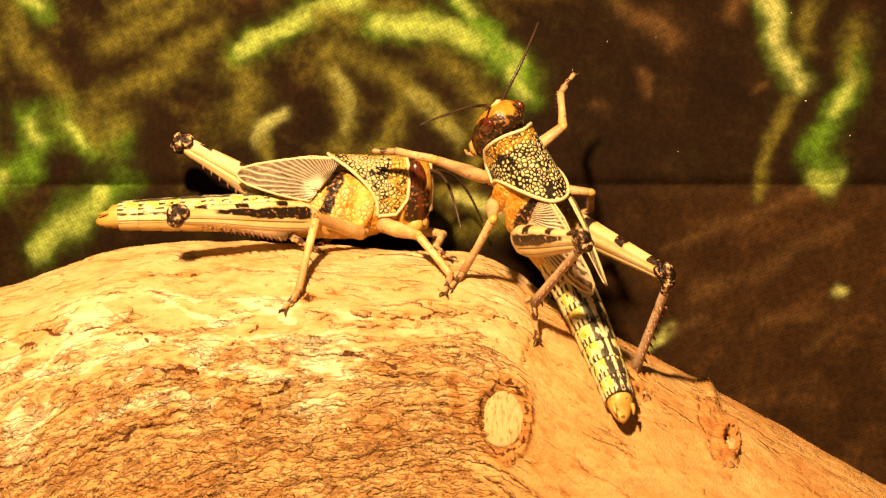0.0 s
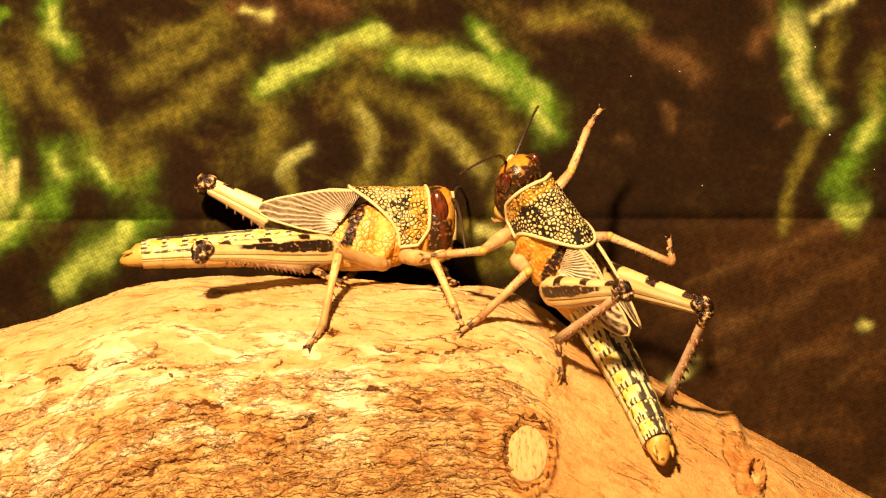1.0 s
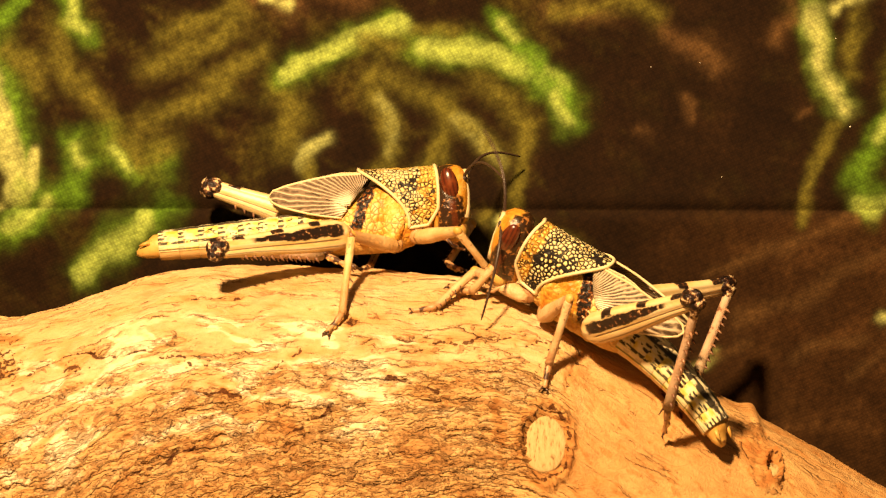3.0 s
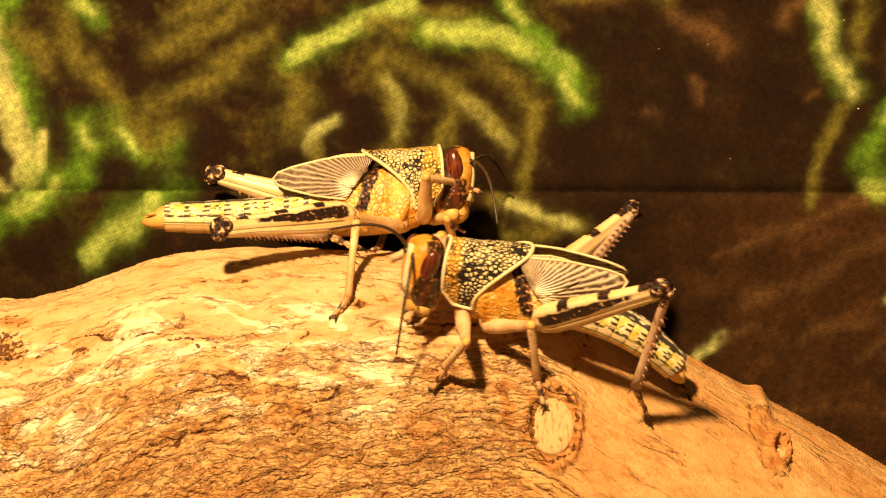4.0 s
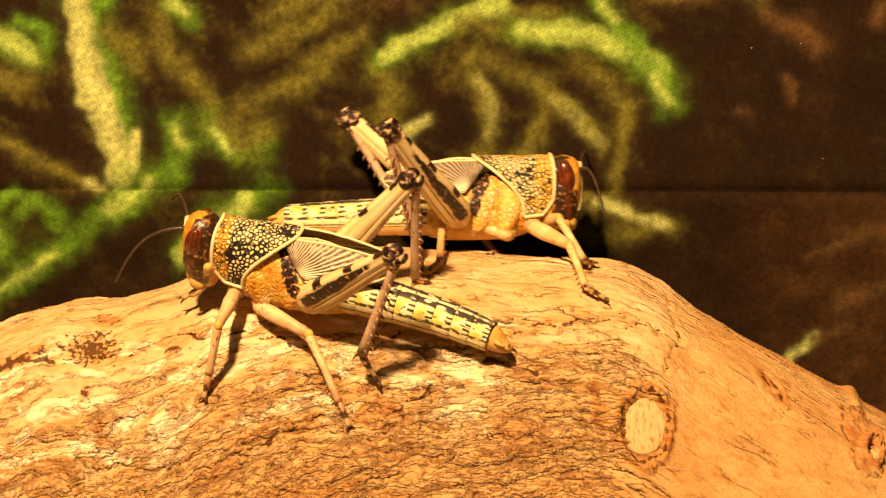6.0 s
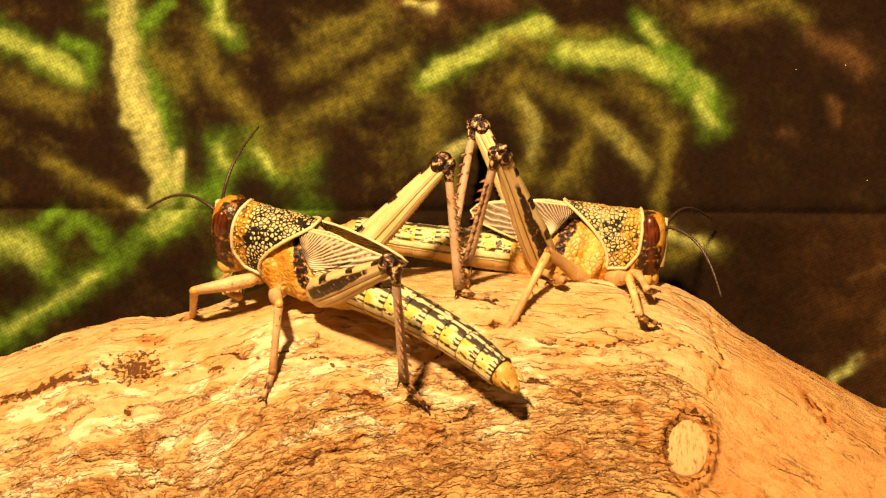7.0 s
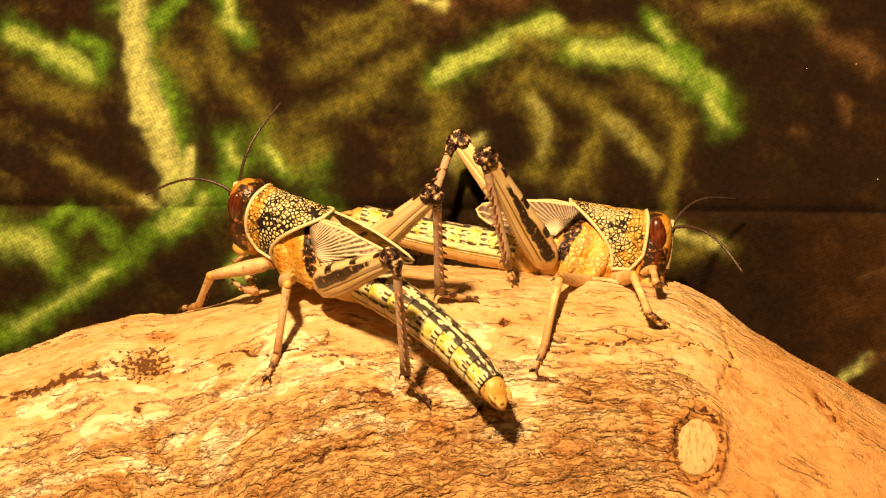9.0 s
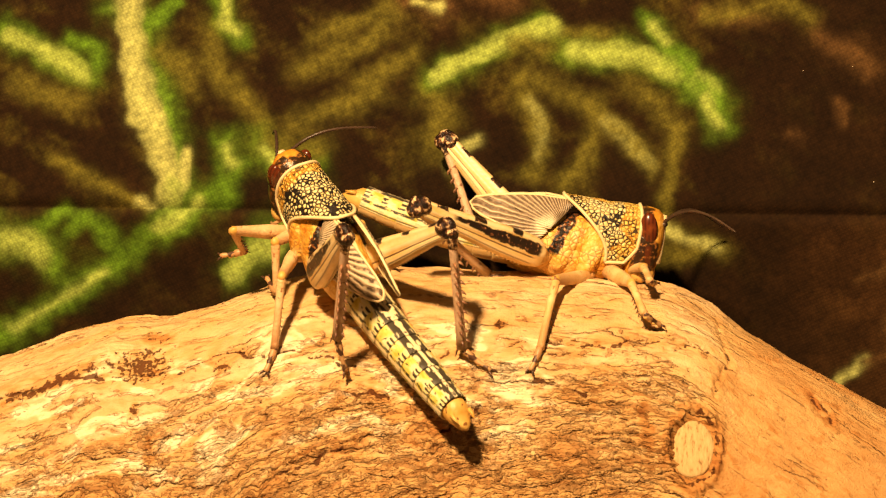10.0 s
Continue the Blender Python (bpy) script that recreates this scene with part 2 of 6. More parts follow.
def strokes():
    """Printed leaves: colour, half width in mm, sharpness of the edge (0 to 1), and the points of each midrib (x, z in mm)."""
    green, lime, straw, olive, brown = (0.078, 0.165, 0.010), (0.27, 0.35, 0.072), (0.36, 0.385, 0.125), (0.098, 0.088, 0.013), (0.070, 0.036, 0.012)
    # the broad arching leaf
    yield olive, 2.6, 0.0, [(-18, 28), (-16.5, 24), (-17.8, 20)]
    yield green, 2.2, 0.0, [(-17, 29.5), (-10, 33.5), (-2, 36.8)]
    yield lime, 1.55, 0.7, [(-16.5, 30), (-10, 33.8), (0, 37.2)]
    yield olive, 2.0, 0.0, [(-6, 34), (2, 33.5), (8, 34.5)]
    yield olive, 1.4, 0.2, [(2, 36.5), (7.5, 36)]
    yield green, 2.2, 0.0, [(2, 33.3), (11, 33.2), (18, 30.5), (24, 26.5)]
    yield lime, 1.6, 0.6, [(3, 33.6), (12, 33.2), (18, 30.8), (23, 27.5)]
    yield green, 1.9, 0.0, [(19, 29), (23, 27), (24.5, 22.5)]
    yield lime, 1.0, 0.3, [(22.5, 26.5), (24.2, 22.5)]
    yield green, 1.6, 0.2, [(14, 38.5), (16, 34.5), (19, 31)]
    yield lime, 0.9, 0.3, [(14.5, 38), (16.3, 35)]
    # stems and slips hanging under it
    yield olive, 1.9, 0.0, [(-5, 29), (1, 28), (6, 26)]
    yield straw, 0.85, 0.35, [(-3.3, 26), (-1.9, 21), (-2.2, 18.5)]
    yield olive, 1.6, 0.0, [(-4, 27), (-2, 19), (-3, 15)]
    yield olive, 1.9, 0.0, [(1.9, 14.3), (5.2, 18.2), (6.3, 25)]
    yield straw, 1.0, 0.35, [(7.5, 23.6), (10.7, 19.9), (13.3, 17.3)]
    yield olive, 1.5, 0.0, [(5, 26), (10, 21), (13.5, 17)]
    yield olive, 2.2, 0.0, [(11, 29), (15, 26), (17.9, 21)]
    yield olive, 1.4, 0.35, [(18, 22), (16.8, 16.6), (15.8, 10.5)]
    yield straw, 1.2, 0.3, [(-15.0, 17.2), (-13.9, 19.4), (-12.2, 20.8)]
    yield olive, 1.3, 0.2, [(-14.4, 17), (-13.9, 14)]
    yield olive, 1.7, 0.1, [(12.5, 9), (18, 7), (24, 4.5)]
    yield straw, 1.0, 0.3, [(14, 8.4), (18, 7), (23.5, 4.6)]
    yield olive, 1.7, 0.0, [(11, 5), (14, 3), (20, 4)]
    # the tall straw-coloured blade and its neighbours
    yield green, 2.6, 0.0, [(-64, 40), (-60, 37), (-57.5, 27), (-55.5, 18), (-54, 10)]
    yield straw, 2.3, 0.7, [(-62.5, 43), (-61.4, 31), (-60.0, 24)]
    yield straw, 2.0, 0.7, [(-60.6, 27), (-58.0, 20), (-56.3, 15), (-55.8, 12)]
    yield straw, 1.1, 0.6, [(-53.6, 18.8), (-53.8, 13)]
    yield lime, 1.5, 0.2, [(-55.6, 13), (-55.2, 9)]
    yield green, 1.2, 0.4, [(-58.8, 37), (-55.5, 40)]
    yield green, 2.2, 0.1, [(-81, 36), (-74, 32), (-68, 29)]
    yield lime, 1.3, 0.4, [(-80, 35), (-74, 32.3), (-68.5, 29.3)]
    yield green, 1.6, 0.1, [(-70.5, 34.5), (-67.1, 32.8), (-66.5, 31.2)]
    yield olive, 2.4, 0.0, [(-78, 28), (-70, 26)]
    yield olive, 1.1, 0.0, [(-73.7, 17.1), (-68.6, 15.5), (-64.7, 13.3), (-59.6, 10.3)]
    yield straw, 0.8, 0.2, [(-60.8, 11.4), (-58.6, 10)]
    # hooked leaf and the long stem below it
    yield green, 1.9, 0.2, [(-48.2, 41.5), (-49, 36.5), (-46.3, 35.2)]
    yield lime, 1.0, 0.4, [(-47.9, 40), (-48.7, 36.8), (-46.4, 35.8)]
    yield olive, 2.0, 0.1, [(-50.5, 35), (-49.8, 32.1), (-45.9, 27.1), (-42.6, 22.4)]
    yield olive, 2.4, 0.0, [(-57, 33), (-53, 29)]
    # dim broad leaves in the upper middle
    yield olive, 1.6, 0.1, [(-34.9, 35.0), (-29.4, 37.2), (-24.5, 41.0)]
    yield olive, 2.0, 0.0, [(-36.5, 30.6), (-31.0, 32.7), (-26.6, 34.9), (-23.8, 38.7)]
    yield olive, 0.6, 0.2, [(-29.5, 33.6), (-26.2, 35.4), (-24.6, 38)]
    yield olive, 1.7, 0.2, [(-28.5, 28.8), (-23.8, 31.0), (-20.6, 33)]
    yield olive, 2.0, 0.0, [(-38.7, 22), (-32.1, 24.4), (-25.5, 27.4)]
    yield brown, 2.2, 0.0, [(-21.5, 41.6), (-18.3, 39.9), (-15.1, 39.4)]
    yield straw, 0.8, 0.1, [(-20, 40.4), (-16.5, 39.4)]
    yield brown, 2.0, 0.0, [(-11.0, 42.2), (-6.2, 40.6)]
    # ferny clump behind the knee of the log
    yield green, 2.0, 0.0, [(-47.6, 20.4), (-46.5, 15.5), (-48.1, 12.2)]
    yield lime, 0.9, 0.1, [(-47.4, 19.8), (-46.7, 16.6)]
    yield green, 2.2, 0.0, [(-43.1, 20), (-40, 16.2), (-34.9, 16.8)]
    yield olive, 2.2, 0.0, [(-42, 20), (-37, 17), (-34.4, 19)]
    yield lime, 0.8, 0.1, [(-42.4, 19), (-40.4, 16.2)]
    yield green, 2.6, 0.0, [(-46, 1.5), (-40, 7.4), (-35, 9.8)]
    yield lime, 1.7, 0.4, [(-46.5, 1.2), (-42, 4.9), (-38, 8.6)]
    yield green, 2.1, 0.1, [(-84, -10), (-72, -3.2), (-61.6, 3.7), (-54, 9.5), (-48.5, 13.2)]
    yield lime, 0.9, 0.0, [(-80, -7.5), (-72, -2.8), (-66, 1)]
    yield lime, 0.9, 0.1, [(-58, 6.8), (-51, 11.6)]
    yield green, 1.7, 0.2, [(-74.8, 7.4), (-71.4, 9.6)]
    yield green, 1.7, 0.2, [(-70.3, 7.2), (-67.6, 8.8), (-65.0, 5.2)]
    yield green, 3.0, 0.0, [(-83, 6), (-76, 5), (-73, 2)]
    yield lime, 2.1, 0.4, [(-83, 5.4), (-78.1, 5.2), (-75.6, 3.4)]
    # pale slips over the seam
    yield green, 2.0, 0.0, [(58.6, 39.5), (60.9, 32.2), (63.1, 25.5)]
    yield straw, 1.4, 0.1, [(59.2, 39), (61.0, 32), (63.6, 25)]
    yield straw, 1.1, 0.1, [(62.6, 39.5), (66.5, 41.7), (68.2, 42.8)]
    yield olive, 1.6, 0.0, [(66, 38), (65, 31)]
    yield olive, 1.0, 0.2, [(57.9, 8.2), (59.2, 14.4), (61.4, 18.8), (62.3, 22.2)]
    yield green, 2.0, 0.1, [(72.6, 28.5), (69.8, 21.1), (66.4, 16.0), (67.8, 11.4)]
    yield lime, 1.0, 0.2, [(72, 26.5), (69.4, 20.5)]
    yield olive, 2.0, 0.0, [(73, 33), (71.5, 27)]
    yield lime, 1.4, 0.4, [(67.0, 11.6), (69, 10.8)]
    yield brown, 1.8, 0.0, [(20.8, 39.4), (25.8, 38.9), (29.7, 39.4)]
    yield olive, 1.6, 0.0, [(21.6, 39.3), (31.4, 40.7), (35.3, 39.4), (37.6, 38.2)]
    yield brown, 2.0, 0.0, [(38.7, 36.5), (43.1, 34.4), (45.8, 31.6)]
    yield brown, 1.4, 0.1, [(55.9, 43.2), (57.2, 39.6), (53.6, 34.6)]
    yield brown, 1.3, 0.0, [(34.2, 21.7), (35.2, 21.4)]
    yield brown, 0.9, 0.0, [(41, 27), (42.5, 23.5)]
    yield brown, 0.8, 0.1, [(58.1, 23.8), (59.2, 24.3)]
    yield straw, 0.9, 0.3, [(41.5, -14.4), (46, -10.6)]
    yield straw, 1.0, 0.2, [(70, -5), (70.6, -5.5)]
    # rust-brown leaves on the lower cloth
    yield brown, 1.3, 0.1, [(48, 2), (53, 4.2), (58, 6), (66, 9)]
    yield brown, 1.0, 0.1, [(44.5, 1.4), (48.5, 2.6)]
    yield brown, 1.5, 0.1, [(50, -6), (55, -3), (60, -2)]
    yield brown, 1.1, 0.1, [(57, -12), (62, -9), (68, -8.4)]
    yield brown, 1.2, 0.1, [(61, -1), (66, 2.6), (72, 4)]
    yield brown, 1.0, 0.1, [(46, -11), (51, -8.4)]
    yield brown, 1.1, 0.1, [(66, -14), (71, -10.5)]


def backdrop():
    xs = np.concatenate([np.arange(-300, -92, 8), np.arange(-92, 88, 0.4), np.arange(88, 301, 8)])
    zs = np.concatenate([np.arange(-140, -50, 6), np.arange(-50, 48, 0.4), np.arange(48, 230, 6)])
    x, z = np.meshgrid(xs, zs)
    hung = np.stack([x, cloth_depth(z) + 0.25 * octaves(x / 40, z / 40, 9, 2), z], -1) * MM
    x, z = 1.022 * x, 1.022 * z
    wx = x + 0.9 * octaves(x / 9, z / 9, 3, 2) + 0.30 * octaves(x / 3, z / 3, 4, 2)
    wz = z + 0.9 * octaves(x / 9, z / 9, 7, 2) + 0.30 * octaves(x / 3, z / 3, 8, 2)
    fleck = step(octaves(x / 1.6, z / 1.6, 44, 3, 0.7), -0.6, 0.7)
    dye = np.zeros(x.shape + (3,)) + np.array((0.0125, 0.0054, 0.0016))
    # lower right, under the seam: the light the cloth catches, painted as brighter dye
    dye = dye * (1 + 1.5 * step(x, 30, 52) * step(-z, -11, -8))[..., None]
    far = step(x, 15, 34)
    mottle = step(octaves(wx / 8 + wz / 12, wz / 8, 21, 4, 0.6), -0.02, 0.75)
    weight = (mottle * (0.35 + 0.65 * fleck) * (0.36 - 0.31 * far) * (0.25 + 0.75 * step(z, 2, 14)))[..., None]
    dye = dye * (1 - weight) + weight * np.array((0.105, 0.086, 0.012))
    rust = (step(octaves(wx / 7, wz / 6, 33, 3), 0.0, 0.8) * (0.4 + 0.6 * fleck) * (0.05 + 0.05 * step(x, 40, 60) + 0.22 * step(x, 34, 52) * step(-z, -11, -6)))[..., None]
    dye = dye * (1 - rust) + rust * np.array((0.12, 0.056, 0.018))
    # dye lifted below the seam to make up light lost where cloth recedes
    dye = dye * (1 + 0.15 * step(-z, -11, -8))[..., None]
    for colour, half, sharp, pts in strokes():
        best = np.full(x.shape, 1e9)
        for (ax, az), (bx, bz) in zip(pts, pts[1:]):
            u = np.clip(((wx - ax) * (bx - ax) + (wz - az) * (bz - az)) / ((bx - ax) ** 2 + (bz - az) ** 2), 0, 1)
            best = np.minimum(best, np.hypot(wx - ax - u * (bx - ax), wz - az - u * (bz - az)))
        rag = np.clip(best + (0.40 - 0.2 * sharp) * half * octaves(wx / 3, wz / 3, 45, 2), 0, None)
        hazy = np.exp(-(rag / half) ** 2 * 1.15) * (0.72 + 0.28 * fleck)
        flat = (1 - step(rag, 0.70 * half, 1.30 * half)) * (0.92 + 0.08 * fleck)
        a = (0.95 * ((1 - sharp) * hazy + sharp * flat))[..., None]
        dye = dye * (1 - a) + a * np.array(colour) * (0.85 + 0.3 * np.exp(-(rag / (0.55 * half)) ** 2)[..., None])
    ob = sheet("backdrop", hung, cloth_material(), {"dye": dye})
    tagged(ob, "dark brown canvas cloth printed with blurred green leaves", "backdrop", kind="structure")
    rim = ob.modifiers.new("thickness", "SOLIDIFY")
    rim.thickness, rim.offset = 0.0006, 1


# ---- the log ----
CREST = [(-165, -58), (-110, -26), (-77, -11.6), (-68, -8.5), (-59, -5.5), (-52, -5.3), (-46, -3.7), (-40, -1.5), (-34, 0.4), (-27, 1.6),
         (-16, 1.6), (-3, 1.1), (9, 0.6), (16.5, -0.3), (20.5, -2.2), (25, -5.6), (36, -11.8), (47.5, -18), (60, -24.9), (72, -31.7), (140, -70)]


def crest(x):
    """Height of the log's crest in mm along x, as a smooth line."""
    px, pz = np.array(CREST).T
    total = 0
    for k, w in ((-1.6, 0.25), (0, 0.5), (1.6, 0.25)):
        total = total + w * np.interp(x + k, px, pz)
    return total


def log_point(x, a):
    """Middle surface of the log: a is the angle from the crest, towards the front for a > 0."""
    tall = 40.0 - 0.05 * np.clip(x - 20, 0, 80)
    deep = np.where(np.sin(a) > 0, 26.0, 9.5)
    return np.stack([x, -deep * np.sin(a), crest(x) - tall + tall * np.cos(a)], -1)


KNOTS = ((18.3, -21.1, 2.75, 3.95), (48.9, -24.8, 0.95, 1.5))


def seams():
    """Long open cracks in the bark: depth, half width in mm, and points along each (x, distance round from the crest, mm)."""
    yield 1.0, 0.34, [(-49.3, 21.2), (-46.3, 19.7), (-42.9, 20.2), (-38.0, 23.4)]
    yield 1.0, 0.62, [(-73.8, 18.0), (-68.5, 18.7), (-64.2, 18.9), (-59.8, 20.6)]
    yield 0.9, 0.34, [(-35.7, 23.1), (-31.0, 24.9), (-25.7, 27.2)]
    yield 1.0, 0.37, [(-26.9, 31.0), (-23.3, 30.8), (-20.0, 32.1)]
    yield 1.0, 0.37, [(-34.7, 39.3), (-30.2, 38.6), (-25.7, 36.9)]
    yield 1.0, 0.37, [(-2.9, 28.4), (0.7, 28.9), (4.4, 30.1)]
    yield 0.9, 0.26, [(-0.7, 22.6), (7.2, 22.3), (15.1, 20.0)]
    yield 0.8, 0.26, [(15.0, 21.6), (21.0, 19.0)]
    yield 0.7, 0.25, [(-0.7, 24.6), (5.8, 24.0)]
    yield 0.8, 0.31, [(7.6, 27.6), (10.8, 26.5), (15.4, 26.5)]
    yield 0.6, 0.31, [(22.6, 8.0), (22.7, 15.1), (23.5, 18.1), (20.9, 26.4)]
    yield 0.8, 0.31, [(-30.9, 14.9), (-26.2, 15.1), (-21.5, 15.3)]
    yield 0.8, 0.34, [(-18.3, 28.2), (-13.3, 24.5)]
    yield 0.9, 0.37, [(-16.3, 36.7), (-11.8, 34.0), (-9.1, 32.7)]
    yield 1.0, 0.40, [(34.5, 15.3), (35.3, 17.8)]
    yield 1.0, 0.40, [(35.9, 15.8), (36.6, 18.2)]
    yield 0.7, 0.31, [(-64.0, 11.0), (-57.0, 7.5)]


def log_thing():
    xs = np.concatenate([np.linspace(-160, -84, 24), np.arange(-82, 76, 0.17), np.linspace(77, 135, 22)])
    an = np.radians(np.concatenate([np.linspace(-180, -26, 22), np.arange(-24, 90, 0.30), np.linspace(91, 180, 18)]))
    x, a = np.meshgrid(xs, an)
    base = log_point(x, a)
    tx, ta = log_point(x + 0.05, a) - base, log_point(x, a + 0.001) - base
    normal = np.cross(tx, ta)
    normal /= np.linalg.norm(normal, axis=-1, keepdims=True) + 1e-12
    if normal[len(an) // 2, len(xs) // 2, 1] > 0:
        normal = -normal
    s = 33.0 * a
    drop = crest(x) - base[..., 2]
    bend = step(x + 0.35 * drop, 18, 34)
    # the grain climbs a little towards the bend on the lower flank
    climb = s + 0.17 * (np.clip(x, -42, 8) + 42) * step(drop, 2, 36)
    crumple = octaves(x / 1.7, climb / 1.3, 65, 2)
    wx = x + 2.2 * octaves(x / 10, climb / 7, 51, 2) + 0.40 * octaves(x / 2.6, climb / 1.9, 57, 2)
    ws = climb + 1.5 * octaves(x / 9, climb / 7, 61, 2) + 0.40 * octaves(x / 2.8, climb / 2.2, 67, 2)
    patch = octaves(x / 9, climb / 4.5, 71, 3)
    dense = step(drop + 7.5 * patch, 6, 22) * (1 - bend)
    dense = np.clip(0.16 * (1 - bend) + 0.84 * dense, 0, 1)

    def creases(lx, ls, seed, lo, hi, at):
        """Plates parted by open creases: the plates' rise, and the dark line between them where the bark is loose enough."""
        field = np.abs(octaves(wx / lx, ws / ls, seed, 2, 0.4))
        gate = step(octaves(x / (0.9 * lx), climb / (1.6 * ls), seed + 7, 2, 0.6) + 1.25 * dense - 0.45 * bend, at, at + 0.3)
        curl = step(field, 0.5 * lo, hi) * (1 - 0.6 * step(field, hi, 3.2 * hi))
        return curl * gate, (1 - step(field, lo, hi)) * gate

    rise, line = 0 * x, 0 * x
    for lx, ls, seed, lo, hi, at, tall in ((17.0, 3.0, 81, 0.05, 0.12, 0.48, 0.22), (9.0, 1.9, 91, 0.06, 0.15, 0.58, 0.17), (4.6, 1.15, 101, 0.08, 0.20, 0.75, 0.11), (2.0, 4.5, 106, 0.05, 0.12, 1.15, 0.12)):
        curl, gap = creases(lx, ls, seed, lo, hi, at)
        rise = rise + tall * (curl - 0.6 * gap)
        line = np.maximum(line, gap * (0.55 + 0.45 * step(octaves(x / 1.6, s / 1.2, seed + 3, 2), -0.3, 0.3)))
    # flakes: the thin outer bark has gone and left a sunken bed with a sharp, dark brim
    shed = octaves(wx / 9, ws / 3.2, 111, 3, 0.45)
    bed = step(shed, 0.20, 0.25) * (1 - 0.8 * bend)
    brim = np.exp(-((shed - 0.215) / 0.05) ** 2) * (1 - bend) * step(octaves(x / 2.2, s / 1.5, 115, 2), -0.45, 0.1)
    line = np.maximum(line, 0.75 * brim * (0.25 + 0.75 * step(dense, 0.05, 0.4)))
    rise = rise - 0.16 * bed * (0.3 + 0.7 * dense)
    scuff = octaves(wx / 3.0, ws / 1.6, 117, 4, 0.6)
    rise = rise - 0.06 * step(scuff, 0.25, 0.32) + 0.03 * crumple * dense
    # past the bend a faint net of shallow wrinkles and brown crumbs
    net = np.abs(octaves((x + 1.2 * crumple) / 4.2, (s + 1.2 * octaves(x / 3, s / 3, 125, 2)) / 3.2, 123, 2))
    wrinkle = (1 - step(net, 0.03, 0.12)) * bend * step(octaves(x / 5, s / 5, 127, 3), -0.15, 0.25)
    line = np.maximum(line, 0.55 * wrinkle)
    crumb = step(octaves(x / 2.6, s / 2.0, 129, 3, 0.6), 0.42, 0.62) * bend
    rise = rise - 0.10 * wrinkle + 0.12 * crumb * crumple
    crack = 0 * x
    rust = 0 * x
    for deep, half, pts in seams():
        qx, qs = x + 0.6 * octaves(x / 2.5, s / 2, 211, 2), s + 0.55 * octaves(x / 2.4, s / 2.2, 215, 2)
        best = np.full(x.shape, 1e9)
        for (ax, az), (bx, bz) in zip(pts, pts[1:]):
            u = np.clip(((qx - ax) * (bx - ax) + (qs - az) * (bz - az)) / ((bx - ax) ** 2 + (bz - az) ** 2), 0, 1)
            best = np.minimum(best, np.hypot(qx - ax - u * (bx - ax), qs - az - u * (bz - az)))
        near = np.exp(-(best / half) ** 2) * step(octaves(x / 2.4, s / 1.5, 219, 2), -0.55, 0.0)
        crack = np.maximum(crack, 0.86 * deep * near)
        rust = np.maximum(rust, 0.6 * deep * np.exp(-(best / (4.0 * half)) ** 2) * step(octaves(x / 3, s / 2, 221, 3), -0.4, 0.4))
        rise = rise - 0.20 * deep * near + 0.10 * deep * np.exp(-((best - 2.6 * half) / (1.1 * half)) ** 2)
    # rusty scars, flecked with the dark inner bark
    for sx, ss, lx, ls, many in ((-66.5, 19.0, 7.5, 1.5, 1.0), (-54.5, 18.8, 4.5, 3.4, 1.0), (-53.0, 13.0, 2.0, 2.4, 0.7), (-43.2, 22.4, 1.6, 1.0, 0.9), (-55.0, 26.5, 0.8, 1.6, 0.9), (-52.0, 32.5, 1.2, 2.6, 0.8), (-6.2, 20.0, 1.3, 0.9, 0.9), (12.0, 33.5, 1.0, 4.0, 0.5)):
        spot = np.exp(-((x - sx + 1.2 * patch) / lx) ** 2 - ((s - ss + 0.8 * octaves(x / 4, s / 4, 113, 2)) / ls) ** 2)
        crack = np.maximum(crack, 0.62 * many * np.sqrt(spot))
        rust = np.maximum(rust, 0.7 * step(spot + 0.45 * octaves(x / 2, s / 1.2, 122, 3), 0.25, 0.85))
    height = rise - 0.22 * crack + 0.45 * octaves(x / 14, s / 10, 131, 3) + 0.06 * octaves(x / 2.2, s / 0.9, 141, 3)
    # browner bark lower down, with the flank's shade also put into the tone
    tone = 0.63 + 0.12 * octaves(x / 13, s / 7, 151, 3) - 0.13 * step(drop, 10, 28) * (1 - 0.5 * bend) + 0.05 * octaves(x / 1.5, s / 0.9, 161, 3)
    tone = tone - 0.13 * step(octaves(wx / 7, ws / 2.0, 165, 3, 0.6) + 0.45 * dense, 0.25, 0.75) * (1 - bend)
    pale = step(octaves(wx / 8, ws / 2.7, 171, 2, 0.4) + 0.25 * bed, 0.12, 0.34) * step(-x, -14, 12) * step(drop, 4, 9) * (1 - step(drop, 19, 28))
    tone = tone + 0.38 * pale * (0.6 + 0.4 * step(octaves(x / 1.8, s / 1.2, 175, 2), -0.5, 0.3))
    # past the bend: darker bark plus the right side's shade, both as tone
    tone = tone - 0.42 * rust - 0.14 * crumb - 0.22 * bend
    for kx, kz, kw, kh in KNOTS:
        small = kw < 2
        wob = 1 + 0.10 * octaves(x / 2.5, s / 2.5, 183, 3)
        r = np.hypot((x - kx) / kw, (base[..., 2] - kz) / kh) / wob
        front = np.sin(a) > 0
        height = height + front * (0.60 * np.exp(-((r - 1.26) / 0.20) ** 2) * (1 + 0.8 * octaves(x / 1.0, s / 0.9, 185, 3)) - 0.8 * np.exp(-(r / 1.02) ** 8))
        ring = front * np.exp(-((r - 1.12) / 0.10) ** 2)
        crack = crack * (1 - front * np.exp(-(r / 1.1) ** 4))
        line = line * (1 - front * np.exp(-(r / 1.1) ** 4))
        crack = np.clip(crack + 0.62 * ring, 0, 1)
        collar = front * step(-r, -1.75, -1.25) * (0.55 + 0.45 * step(octaves(x / 1.1, s / 0.7, 187, 3), -0.3, 0.3))
